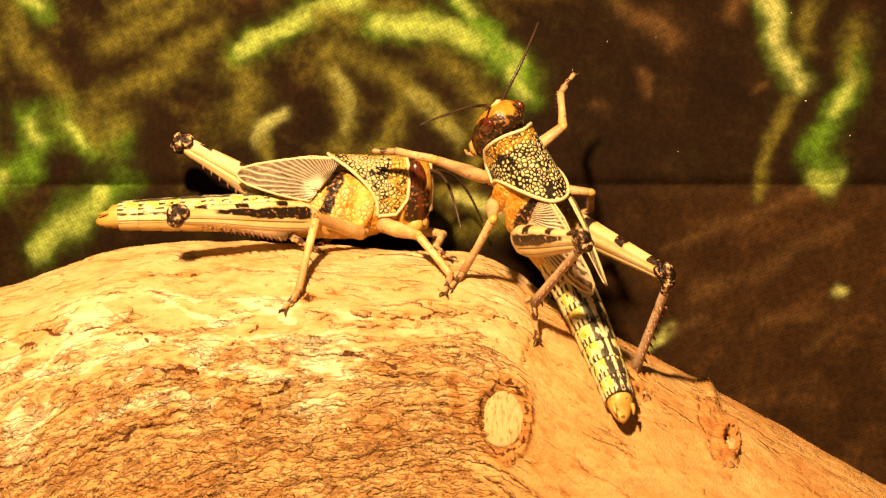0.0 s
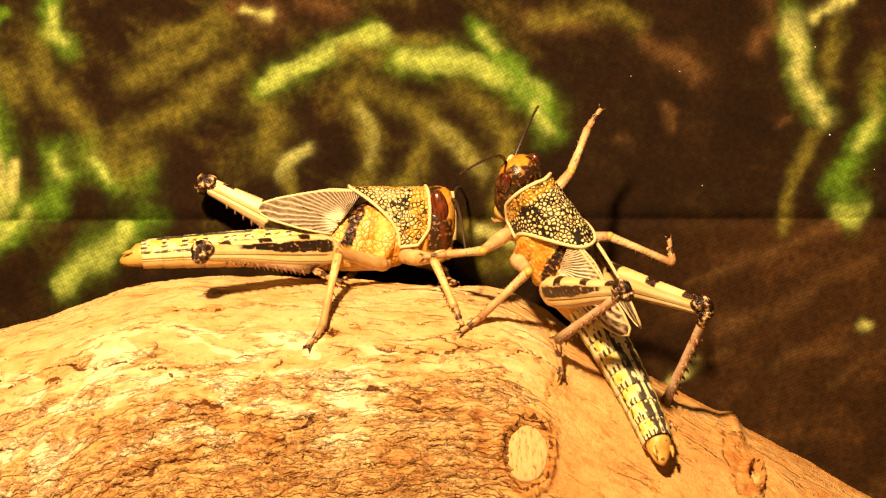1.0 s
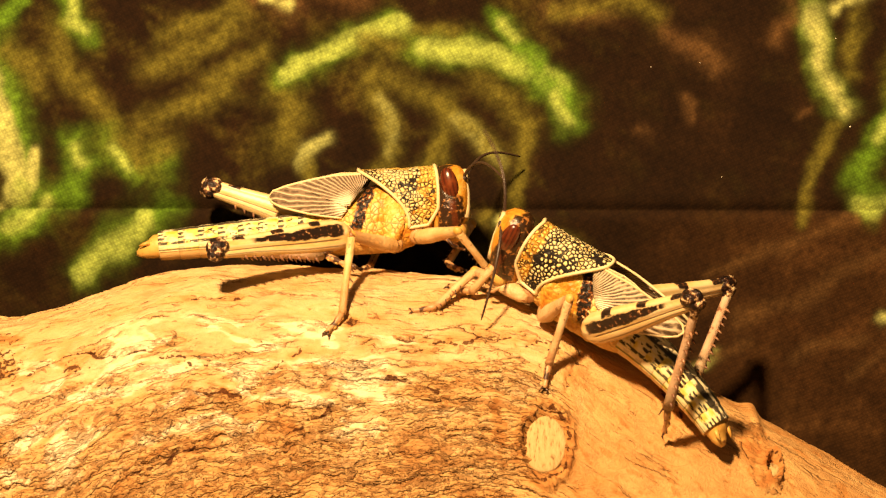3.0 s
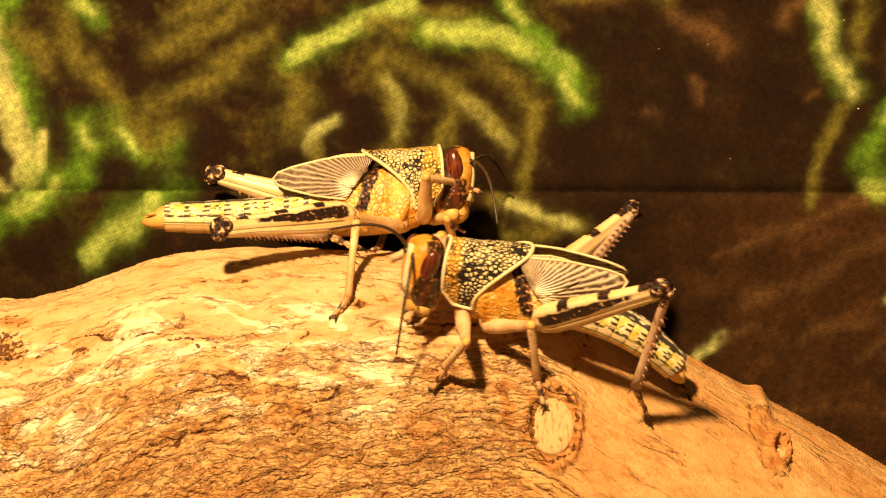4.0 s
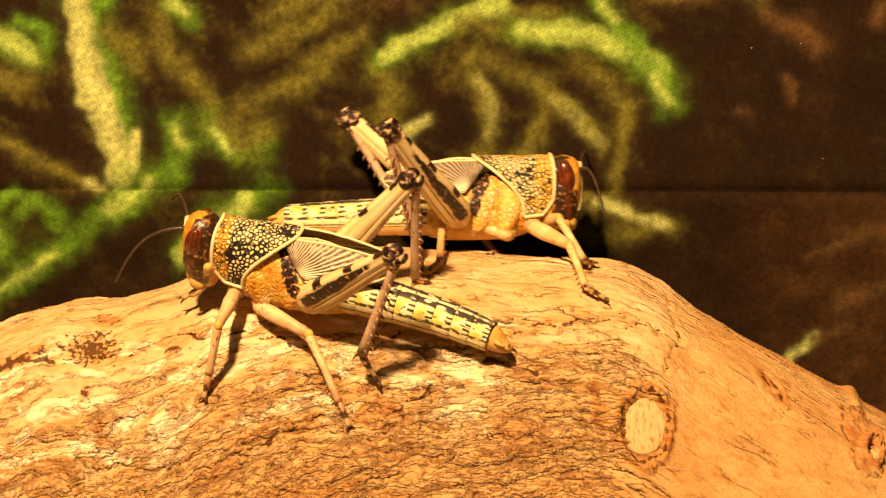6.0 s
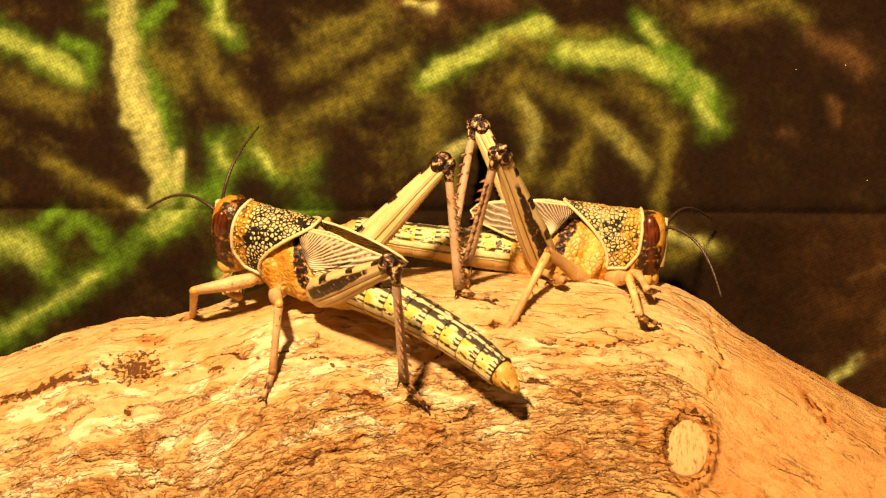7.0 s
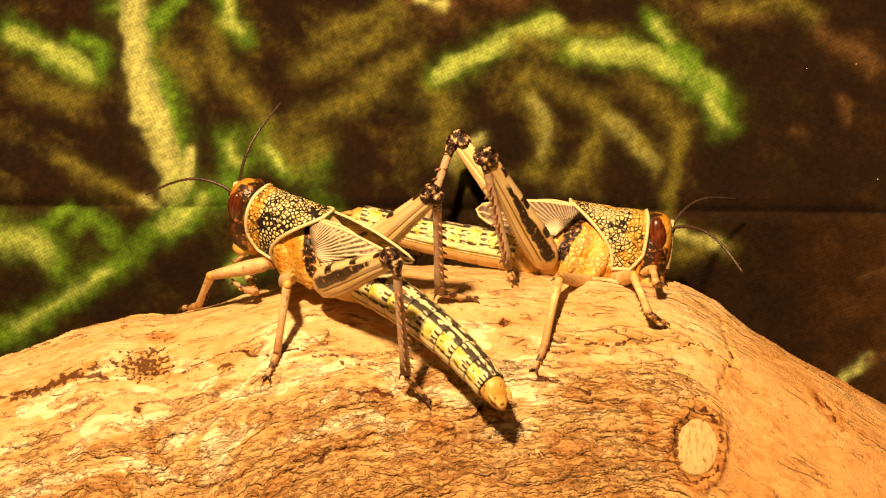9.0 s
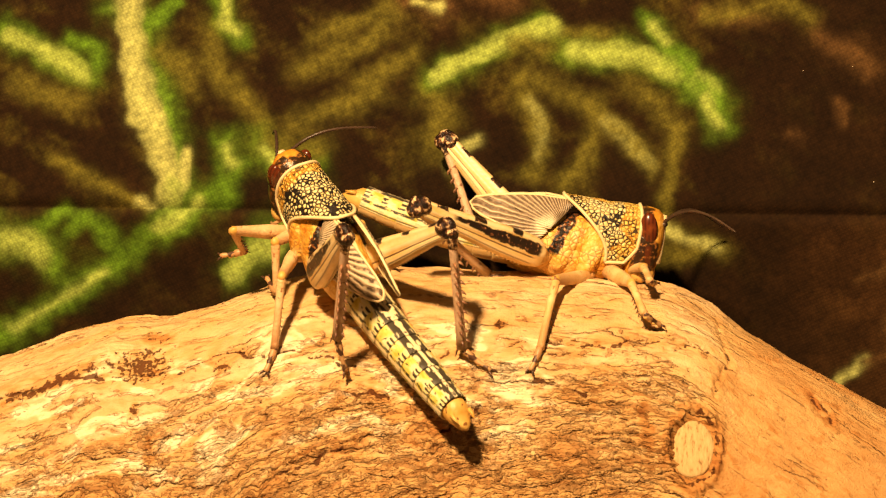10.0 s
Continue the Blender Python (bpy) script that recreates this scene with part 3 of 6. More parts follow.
        tone = tone - 0.24 * collar
        line = np.maximum(line, 0.6 * collar * (1 - step(np.abs(octaves(x / 1.6, s / 1.3, 189, 2)), 0.03, 0.14)))
        if small:
            # torn bark above the small stub, up to the crest
            torn = front * np.exp(-((x - kx + 1.4 + 0.25 * (base[..., 2] - kz)) / (1.9 + 0.4 * patch)) ** 4 - ((base[..., 2] - kz - 1.1) / 4.4) ** 4)
            height = height + 0.55 * torn * (0.6 + 0.7 * octaves(x / 1.3, s / 1.3, 191, 3)) + 0.9 * np.exp(-((x - kx + 1.6) / 1.1) ** 2 - (drop / 2.0) ** 2)
            tone = tone - 0.30 * torn * (0.6 + 0.5 * octaves(x / 1.5, s / 1.5, 193, 2))
            line = np.maximum(line, 0.8 * np.exp(-((torn - 0.45) / 0.2) ** 2) * step(octaves(x / 1.4, s / 1.4, 195, 2), -0.5, 0.2))
    xyz = (base + normal * height[..., None]) * MM
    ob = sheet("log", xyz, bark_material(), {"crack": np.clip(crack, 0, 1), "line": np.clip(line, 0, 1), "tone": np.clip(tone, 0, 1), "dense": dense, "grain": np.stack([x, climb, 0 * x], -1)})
    tagged(ob, "curved tan log with cracked orange-brown bark and pruned knots", "log")
    wood = cut_wood_material()
    for kx, kz, kw, kh in KNOTS:
        drop0 = float(crest(np.array(kx))) - kz
        tall = 40.0 - 0.05 * min(max(kx - 20, 0), 80)
        a0 = math.acos(1 - drop0 / tall)
        p = Vector(log_point(np.array(kx), np.array(a0)))
        q = Vector((0, -math.sin(a0) / 26.0, math.cos(a0) / tall)).normalized()
        bm = bmesh.new()
        rings = []
        for r, up in ((1.02, -1.6), (1.0, -0.50), (0.93, -0.34), (0.6, -0.28), (0.25, -0.26), (0.02, -0.26)):
            ring = []
            for k in range(40):
                b = 2 * math.pi * k / 40
                wob = 1 + 0.03 * math.sin(2 * b + kx) + 0.015 * math.sin(5 * b)
                flat = Vector((kw * r * wob * math.cos(b), 0, kh * r * wob * math.sin(b)))
                flat = flat - q * flat.dot(q) * 0.9
                ring.append(p + flat + q * (up + 0.05 * noise.noise(Vector((kx + 2 * r * math.cos(b), 2 * r * math.sin(b), r)))))
            rings.append(ring)
        part("knot", fixed(loft(bm, rings)), wood, ob, "pale oval cut face of a pruned branch")


def ground():
    xs, ys = np.linspace(-300, 300, 90), np.linspace(-620, 40, 90)
    x, y = np.meshgrid(xs, ys)
    z = -128 + 2.5 * octaves(x / 60, y / 60, 201, 4)
    ob = sheet("floor", np.stack([x, y, z], -1) * MM, floor_material(), {})
    tagged(ob, "dark sandy floor of the vivarium", "floor", kind="structure")


def lint():
    """Specks of dust on the cloth."""
    bm = bmesh.new()
    rng = random.Random(5)
    for k in range(26):
        x, z = rng.uniform(-75, 72), rng.uniform(-6, 37)
        y = float(cloth_depth(np.array(z))) - 0.45
        r = rng.uniform(0.06, 0.13)
        ball(bm, (x, y, z), (r * rng.uniform(1, 1.6), r, r), 6, 4)
    ob = part("lint", fixed(bm), plain_skin("lint_fibre", (0.6, 0.55, 0.45), (0.8, 0.75, 0.65), rough=0.8))
    tagged(ob, "pale dust specks on the printed canvas", "dust", kind="stuff")


backdrop()
ground()
log_thing()
lint()


# ---- locusts: x runs to the head, y to the left side, z to the back; millimetres ----
HIPS = {"fore": (10.2, 2.7, -0.9), "mid": (6.8, 3.1, -1.8), "hind": (0.5, 3.9, 0.3)}
LENGTHS = {"fore": (8.0, 7.4, 3.6), "mid": (8.6, 9.6, 3.8), "hind": (22.0, 18.2, 5.2), "long_mid": (9.8, 11.2, 3.8), "short_hind": (20.8, 17.8, 5.2)}
ABDOMEN_AT = (-1.0, 0.0, 1.2)
SEGMENT = 2.85
HEAD_AT = (12.2, 0.0, 4.2)
ANTENNA_AT = (4.1, 0.8, 2.4)

CREAM, BLACK = (0.74, 0.60, 0.36), (0.014, 0.010, 0.008)


def pronotum_material(name, small, large, gold):
    """Black shield set with pale raised beads, amber towards the collar."""
    mat, tree, shader = nodes_of(name, 0.48, 0.22)
    x, y, z = axes(tree)
    vec = coords(tree)
    cells = node(tree, "ShaderNodeTexVoronoi", Scale=1800, Randomness=0.8)
    cells.feature = "DISTANCE_TO_EDGE"
    link(tree, vec, cells.inputs["Vector"])
    tints = node(tree, "ShaderNodeTexVoronoi", Scale=1800, Randomness=0.8)
    link(tree, vec, tints.inputs["Vector"])
    gap = smooth(tree, noise_tex(tree, vec, 420, 3), 0.36, 0.64, small, large)
    bead = smooth(tree, arith(tree, "SUBTRACT", cells.outputs["Distance"], gap), -0.02, 0.07)
    amber_at = arith(tree, "ADD", smooth(tree, x, 0.0100, 0.0128), arith(tree, "MULTIPLY", arith(tree, "SUBTRACT", noise_tex(tree, vec, 300, 4), 0.5), 3.0))
    amber = smooth(tree, arith(tree, "ADD", amber_at, gold), 0.55, 0.95)
    ground_tone = mix(tree, arith(tree, "MULTIPLY", amber, smooth(tree, noise_tex(tree, vec, 900, 3), 0.40, 0.62, 0.05, 1.0)), BLACK, (0.56, 0.27, 0.030))
    bead_tone = mix(tree, arith(tree, "MULTIPLY", amber, 0.85), (0.82, 0.70, 0.36), (0.80, 0.53, 0.10))
    bead_tone = mix(tree, smooth(tree, tints.outputs["Color"], 0.5, 0.9, 0.0, 0.55), bead_tone, (0.74, 0.46, 0.08))
    col = mix(tree, bead, ground_tone, bead_tone)
    link(tree, col, shader.inputs["Base Color"])
    bump(tree, shader, smooth(tree, cells.outputs["Distance"], 0.0, 0.35), 0.9, 0.00022)
    return mat


def thorax_material():
    """Amber flank, lumpy and netted with pale cells, with one slanting black bar."""
    mat, tree, shader = nodes_of("amber_flank", 0.45, 0.30)
    x, y, z = axes(tree)
    vec = coords(tree)
    cells = node(tree, "ShaderNodeTexVoronoi", Scale=1250)
    cells.feature = "DISTANCE_TO_EDGE"
    link(tree, vec, cells.inputs["Vector"])
    col = ramp(tree, noise_tex(tree, vec, 380, 4, 0.65), [(0.34, (0.52, 0.20, 0.018)), (0.46, (0.66, 0.36, 0.05)), (0.56, (0.76, 0.53, 0.15)), (0.68, (0.82, 0.66, 0.33))])
    net = arith(tree, "MULTIPLY", smooth(tree, cells.outputs["Distance"], 0.02, 0.12, 0.75, 0.0), smooth(tree, noise_tex(tree, vec, 330, 2), 0.42, 0.58))
    col = mix(tree, net, col, (0.34, 0.11, 0.012))
    pale = smooth(tree, arith(tree, "ADD", z, arith(tree, "MULTIPLY", x, 0.3)), -0.0010, 0.0014, 0.65, 0.0)
    col = mix(tree, pale, col, (0.72, 0.48, 0.17))
    rough = arith(tree, "MULTIPLY", arith(tree, "SUBTRACT", noise_tex(tree, vec, 900, 3), 0.5), 0.0018)
    slant = arith(tree, "ADD", arith(tree, "SUBTRACT", arith(tree, "SUBTRACT", x, 0.0014), arith(tree, "MULTIPLY", z, 0.42)), rough)
    bar = arith(tree, "MULTIPLY", smooth(tree, slant, -0.0012, -0.0009), smooth(tree, slant, 0.0006, 0.0009, 1.0, 0.0))
    bar = arith(tree, "MULTIPLY", bar, smooth(tree, z, 0.0004, 0.0012))
    fleck = noise_tex(tree, vec, 1900, 3)
    inside = mix(tree, smooth(tree, fleck, 0.52, 0.58), BLACK, mix(tree, smooth(tree, fleck, 0.62, 0.68), (0.22, 0.07, 0.015), CREAM))
    col = mix(tree, bar, col, inside)
    link(tree, col, shader.inputs["Base Color"])
    bump(tree, shader, arith(tree, "ADD", cells.outputs["Distance"], noise_tex(tree, vec, 700, 4)), 0.7, 0.0004)
    return mat


def head_material():
    """Amber head, darker crown, a black-brown cheek band below and behind the eye."""
    mat, tree, shader = nodes_of("amber_head", 0.30, 0.5)
    x, y, z = axes(tree)
    vec = coords(tree)
    col = ramp(tree, noise_tex(tree, vec, 420, 4, 0.65), [(0.32, (0.44, 0.14, 0.010)), (0.5, (0.62, 0.29, 0.03)), (0.70, (0.74, 0.47, 0.12))])
    wob = arith(tree, "MULTIPLY", arith(tree, "SUBTRACT", noise_tex(tree, vec, 800, 3), 0.5), 0.0014)
    across = arith(tree, "ADD", arith(tree, "ADD", x, arith(tree, "MULTIPLY", z, 0.06)), wob)
    side = smooth(tree, arith(tree, "ABSOLUTE", y), 0.0008, 0.0013)
    band = arith(tree, "MULTIPLY", smooth(tree, across, 0.0001, 0.0005), smooth(tree, arith(tree, "ADD", across, smooth(tree, z, -0.0005, 0.0010, -0.0009, 0.0)), 0.0029, 0.0033, 1.0, 0.0))
    band = arith(tree, "MULTIPLY", arith(tree, "MULTIPLY", band, side), smooth(tree, z, -0.0052, -0.0042))
    nape = arith(tree, "MULTIPLY", smooth(tree, across, 0.0017, 0.0022, 1.0, 0.0), smooth(tree, z, 0.0006, 0.0018))
    dark = arith(tree, "MAXIMUM", band, nape)
    blaze = arith(tree, "MULTIPLY", smooth(tree, across, 0.0022, 0.0025), smooth(tree, across, 0.0029, 0.0033, 1.0, 0.0))
    blaze = arith(tree, "MULTIPLY", blaze, smooth(tree, z, -0.0012, -0.0004, 1.0, 0.0))
    tone = mix(tree, smooth(tree, noise_tex(tree, vec, 1500, 3), 0.54, 0.64), (0.014, 0.006, 0.004), (0.34, 0.14, 0.035))
    tone = mix(tree, arith(tree, "MULTIPLY", blaze, 0.7), tone, (0.10, 0.018, 0.006))
    col = mix(tree, arith(tree, "MULTIPLY", dark, 0.97), col, tone)
    link(tree, col, shader.inputs["Base Color"])
    bump(tree, shader, noise_tex(tree, vec, 1300, 4), 0.6, 0.00030)
    return mat


def eye_material():
    mat, tree, shader = nodes_of("compound_eye", 0.24, 0.5)
    x, y, z = axes(tree)
    vec = coords(tree)
    stripes = arith(tree, "SINE", arith(tree, "MULTIPLY", x, 2 * math.pi / 0.00052))
    col = mix(tree, smooth(tree, stripes, -0.4, 0.6, 0.0, 0.6), (0.115, 0.022, 0.006), (0.030, 0.008, 0.004))
    col = mix(tree, smooth(tree, noise_tex(tree, vec, 600, 2), 0.5, 0.75), col, (0.21, 0.052, 0.012))
    link(tree, col, shader.inputs["Base Color"])
    shader.inputs["Coat Weight"].default_value = 0.25
    return mat


def abdomen_material():
    """Yellow rings with short black dashes at the hind edge, scattered specks, a pale side line and a black and white back."""
    mat, tree, shader = nodes_of("yellow_ring", 0.42, 0.28)
    x, y, z = axes(tree)
    vec = coords(tree)
    around = arith(tree, "ARCTAN2", arith(tree, "ABSOLUTE", y), z)
    info = tree.nodes.new("ShaderNodeObjectInfo")
    tc = tree.nodes.new("ShaderNodeCombineXYZ")
    link(tree, arith(tree, "MULTIPLY", x, 1100), tc.inputs[0])
    link(tree, arith(tree, "MULTIPLY", around, 5.5), tc.inputs[1])
    link(tree, arith(tree, "MULTIPLY", info.outputs["Random"], 40), tc.inputs[2])
    dash = node(tree, "ShaderNodeTexNoise", Scale=1.0, Detail=3.0, Roughness=0.6)
    link(tree, tc.outputs[0], dash.inputs["Vector"])
    broad = node(tree, "ShaderNodeTexNoise", Scale=0.45, Detail=2.0)
    link(tree, tc.outputs[0], broad.inputs["Vector"])
    col = ramp(tree, broad.outputs["Fac"], [(0.36, (0.58, 0.44, 0.06)), (0.5, (0.72, 0.60, 0.16)), (0.62, (0.80, 0.72, 0.42))])
    jag = arith(tree, "ADD", x, arith(tree, "MULTIPLY", arith(tree, "SUBTRACT", dash.outputs["Fac"], 0.5), 0.0016))
    margin = smooth(tree, jag, -0.00190, -0.00165, 1.0, 0.0)
    col = mix(tree, arith(tree, "MULTIPLY", margin, 0.6), col, (0.80, 0.72, 0.44))
    rows = smooth(tree, arith(tree, "SINE", arith(tree, "ADD", arith(tree, "MULTIPLY", around, 21.0), arith(tree, "MULTIPLY", broad.outputs["Fac"], 6.0))), 0.05, 0.40)
    marks = arith(tree, "MULTIPLY", smooth(tree, jag, -0.00215, -0.00195, 1.0, 0.0), rows)
    spots = smooth(tree, dash.outputs["Fac"], 0.60, 0.63)
    lively = smooth(tree, around, 1.40, 1.55, 1.0, 0.25)
    back = arith(tree, "MULTIPLY", smooth(tree, around, 0.08, 0.14), smooth(tree, around, 0.50, 0.62, 1.0, 0.0))
    back = arith(tree, "MULTIPLY", back, smooth(tree, broad.outputs["Fac"], 0.42, 0.47))
    line = arith(tree, "MULTIPLY", smooth(tree, around, 1.34, 1.40), smooth(tree, around, 1.52, 1.58, 1.0, 0.0))
    line = arith(tree, "MULTIPLY", line, smooth(tree, dash.outputs["Fac"], 0.46, 0.52))
    lower = arith(tree, "MULTIPLY", smooth(tree, around, 1.82, 1.86), smooth(tree, around, 1.92, 1.96, 1.0, 0.0))
    dark = arith(tree, "MAXIMUM", arith(tree, "MULTIPLY", arith(tree, "MAXIMUM", marks, spots), lively), arith(tree, "MAXIMUM", back, arith(tree, "MAXIMUM", line, arith(tree, "MULTIPLY", lower, 0.8))))
    ridge = arith(tree, "MULTIPLY", smooth(tree, around, 1.55, 1.60), smooth(tree, around, 1.76, 1.82, 1.0, 0.0))
    col = mix(tree, ridge, col, (0.82, 0.70, 0.42))
    crown = smooth(tree, around, 0.48, 0.60, 0.8, 0.0)
    col = mix(tree, crown, col, (0.78, 0.68, 0.46))
    col = mix(tree, arith(tree, "MULTIPLY", dark, 0.95), col, BLACK)
    link(tree, col, shader.inputs["Base Color"])
    bump(tree, shader, arith(tree, "ADD", noise_tex(tree, vec, 1500, 3), arith(tree, "MULTIPLY", dark, -0.3)), 0.5, 0.00025)
    return mat


def wing_material(name, light, deep, bold, ink):
    """Wing bud: white at the root, then a pinkish-grey fan with fine dark veins."""
    mat, tree, shader = nodes_of(name, 0.42, 0.45)
    x, y, z = axes(tree)
    vec = coords(tree)
    angle = arith(tree, "ARCTAN2", z, arith(tree, "SUBTRACT", 0.0030, x))
    reach = arith(tree, "SQRT", arith(tree, "ADD", arith(tree, "MULTIPLY", x, x), arith(tree, "MULTIPLY", z, z)))
    drift = noise_tex(tree, coords(tree, (1, 0.2, 1)), 330, 3)
    turn = arith(tree, "ADD", arith(tree, "MULTIPLY", angle, 84.0), arith(tree, "MULTIPLY", drift, 7.0))
    rays = arith(tree, "SINE", turn)
    fork = arith(tree, "SINE", arith(tree, "ADD", arith(tree, "MULTIPLY", turn, 2.0), 0.9))
    outer = smooth(tree, reach, 0.0075, 0.0095)
    veins = arith(tree, "MAXIMUM", smooth(tree, rays, bold, bold + 0.3), arith(tree, "MULTIPLY", smooth(tree, fork, 0.55, 0.9), outer))
    start = arith(tree, "ADD", reach, arith(tree, "MULTIPLY", arith(tree, "SUBTRACT", drift, 0.5), 0.0030))
    fan = smooth(tree, start, 0.0010, 0.0027)
    film = mix(tree, noise_tex(tree, vec, 700, 4, 0.65), light, deep)
    film = mix(tree, smooth(tree, rays, -0.98, -0.62, 0.8, 0.0), film, (0.66, 0.53, 0.36))
    col = mix(tree, fan, (0.80, 0.72, 0.52), film)
    broken = smooth(tree, noise_tex(tree, vec, 1100, 3), 0.38, 0.54, 0.25, 1.0)
    dark = arith(tree, "MULTIPLY", arith(tree, "MULTIPLY", veins, fan), broken)
    col = mix(tree, arith(tree, "MULTIPLY", dark, ink), col, (0.045, 0.022, 0.012))
    link(tree, col, shader.inputs["Base Color"])
    bump(tree, shader, arith(tree, "MULTIPLY", rays, -1.0), 0.5, 0.00018)
    return mat


def hind_femur_material(name, out):
    """Tan thigh with keels along it; on the outer face (out: the sign of y) a ragged black stripe, on top three black saddles."""
    mat, tree, shader = nodes_of(name, 0.38, 0.5)
    x, y, z = axes(tree)
    vec = coords(tree)
    col = ramp(tree, noise_tex(tree, coords(tree, (0.4, 1, 1)), 520, 5, 0.6), [(0.32, (0.60, 0.37, 0.11)), (0.5, (0.74, 0.53, 0.22)), (0.72, (0.82, 0.68, 0.40))])
    taper = smooth(tree, x, 0.0055, 0.0175, 1.0, 0.60)
    v = arith(tree, "DIVIDE", z, arith(tree, "MULTIPLY", taper, 0.00225))
    rag = arith(tree, "MULTIPLY", arith(tree, "SUBTRACT", noise_tex(tree, coords(tree, (0.5, 1, 1)), 700, 5, 0.75), 0.5), 0.62)
    w = arith(tree, "ADD", v, rag)
    outer = smooth(tree, arith(tree, "MULTIPLY", y, out), 0.00010, 0.00035)
    slim = arith(tree, "ADD", w, smooth(tree, x, 0.0085, 0.0165, 0.0, -0.30))
    stripe = arith(tree, "MULTIPLY", smooth(tree, slim, -0.06, 0.02), smooth(tree, w, 0.62, 0.70, 1.0, 0.0))
    ends = arith(tree, "ADD", x, arith(tree, "MULTIPLY", rag, 0.002))
    stripe = arith(tree, "MULTIPLY", stripe, arith(tree, "MULTIPLY", smooth(tree, ends, 0.0010, 0.0016), smooth(tree, ends, 0.0150, 0.0164, 1.0, 0.0)))
    dark = arith(tree, "MULTIPLY", stripe, outer)
    lump = arith(tree, "SINE", arith(tree, "ADD", arith(tree, "MULTIPLY", x, 2 * math.pi / 0.0061), 2.0))
    saddle = arith(tree, "MULTIPLY", smooth(tree, arith(tree, "ADD", lump, arith(tree, "MULTIPLY", rag, 1.6)), 0.50, 0.66), smooth(tree, w, 0.66, 0.78))
    dark = arith(tree, "MAXIMUM", dark, arith(tree, "MULTIPLY", saddle, smooth(tree, x, 0.0040, 0.0050)))
    fleck = noise_tex(tree, vec, 1700, 3)
    ink = mix(tree, smooth(tree, fleck, 0.55, 0.62), (0.016, 0.009, 0.006), mix(tree, smooth(tree, fleck, 0.63, 0.68), (0.14, 0.05, 0.018), (0.60, 0.42, 0.20)))
    col = mix(tree, dark, col, ink)
    groove = smooth(tree, arith(tree, "ABSOLUTE", arith(tree, "ADD", v, 0.22)), 0.02, 0.07, 1.0, 0.0)
    groove = arith(tree, "MAXIMUM", groove, arith(tree, "MULTIPLY", smooth(tree, arith(tree, "ABSOLUTE", arith(tree, "ADD", v, 0.62)), 0.02, 0.06, 1.0, 0.0), 0.6))
    groove = arith(tree, "MULTIPLY", groove, smooth(tree, x, 0.0014, 0.0026))
    keels = smooth(tree, arith(tree, "SINE", arith(tree, "ADD", arith(tree, "MULTIPLY", v, 9.0), 0.4)), 0.3, 0.9, 0.0, 0.45)
    col = mix(tree, arith(tree, "MULTIPLY", keels, arith(tree, "SUBTRACT", 1.0, dark)), col, (0.84, 0.72, 0.46))
    col = mix(tree, arith(tree, "MULTIPLY", groove, 0.85), col, (0.075, 0.030, 0.010))
    link(tree, col, shader.inputs["Base Color"])
    chevron = arith(tree, "SINE", arith(tree, "ADD", arith(tree, "MULTIPLY", x, 7500), arith(tree, "MULTIPLY", arith(tree, "ABSOLUTE", z), 6000)))
    keel = arith(tree, "SINE", arith(tree, "MULTIPLY", v, 9.0))
    bump(tree, shader, arith(tree, "ADD", arith(tree, "ADD", arith(tree, "MULTIPLY", chevron, 0.10), keel), arith(tree, "MULTIPLY", groove, -2.5)), 0.35, 0.00012)
    return mat


def knee_material():
    """Black-brown knee, mottled with brown and a few pale flecks."""
    mat, tree, shader = nodes_of("mottled_knee", 0.32, 0.35)
    vec = coords(tree)
    n = noise_tex(tree, vec, 1150, 4, 0.65)
    col = ramp(tree, n, [(0.45, (0.010, 0.005, 0.004)), (0.53, (0.045, 0.016, 0.008)), (0.57, (0.24, 0.11, 0.04)), (0.61, (0.74, 0.58, 0.34))])
    link(tree, col, shader.inputs["Base Color"])
    bump(tree, shader, n, 0.8, 0.0006)
    return mat


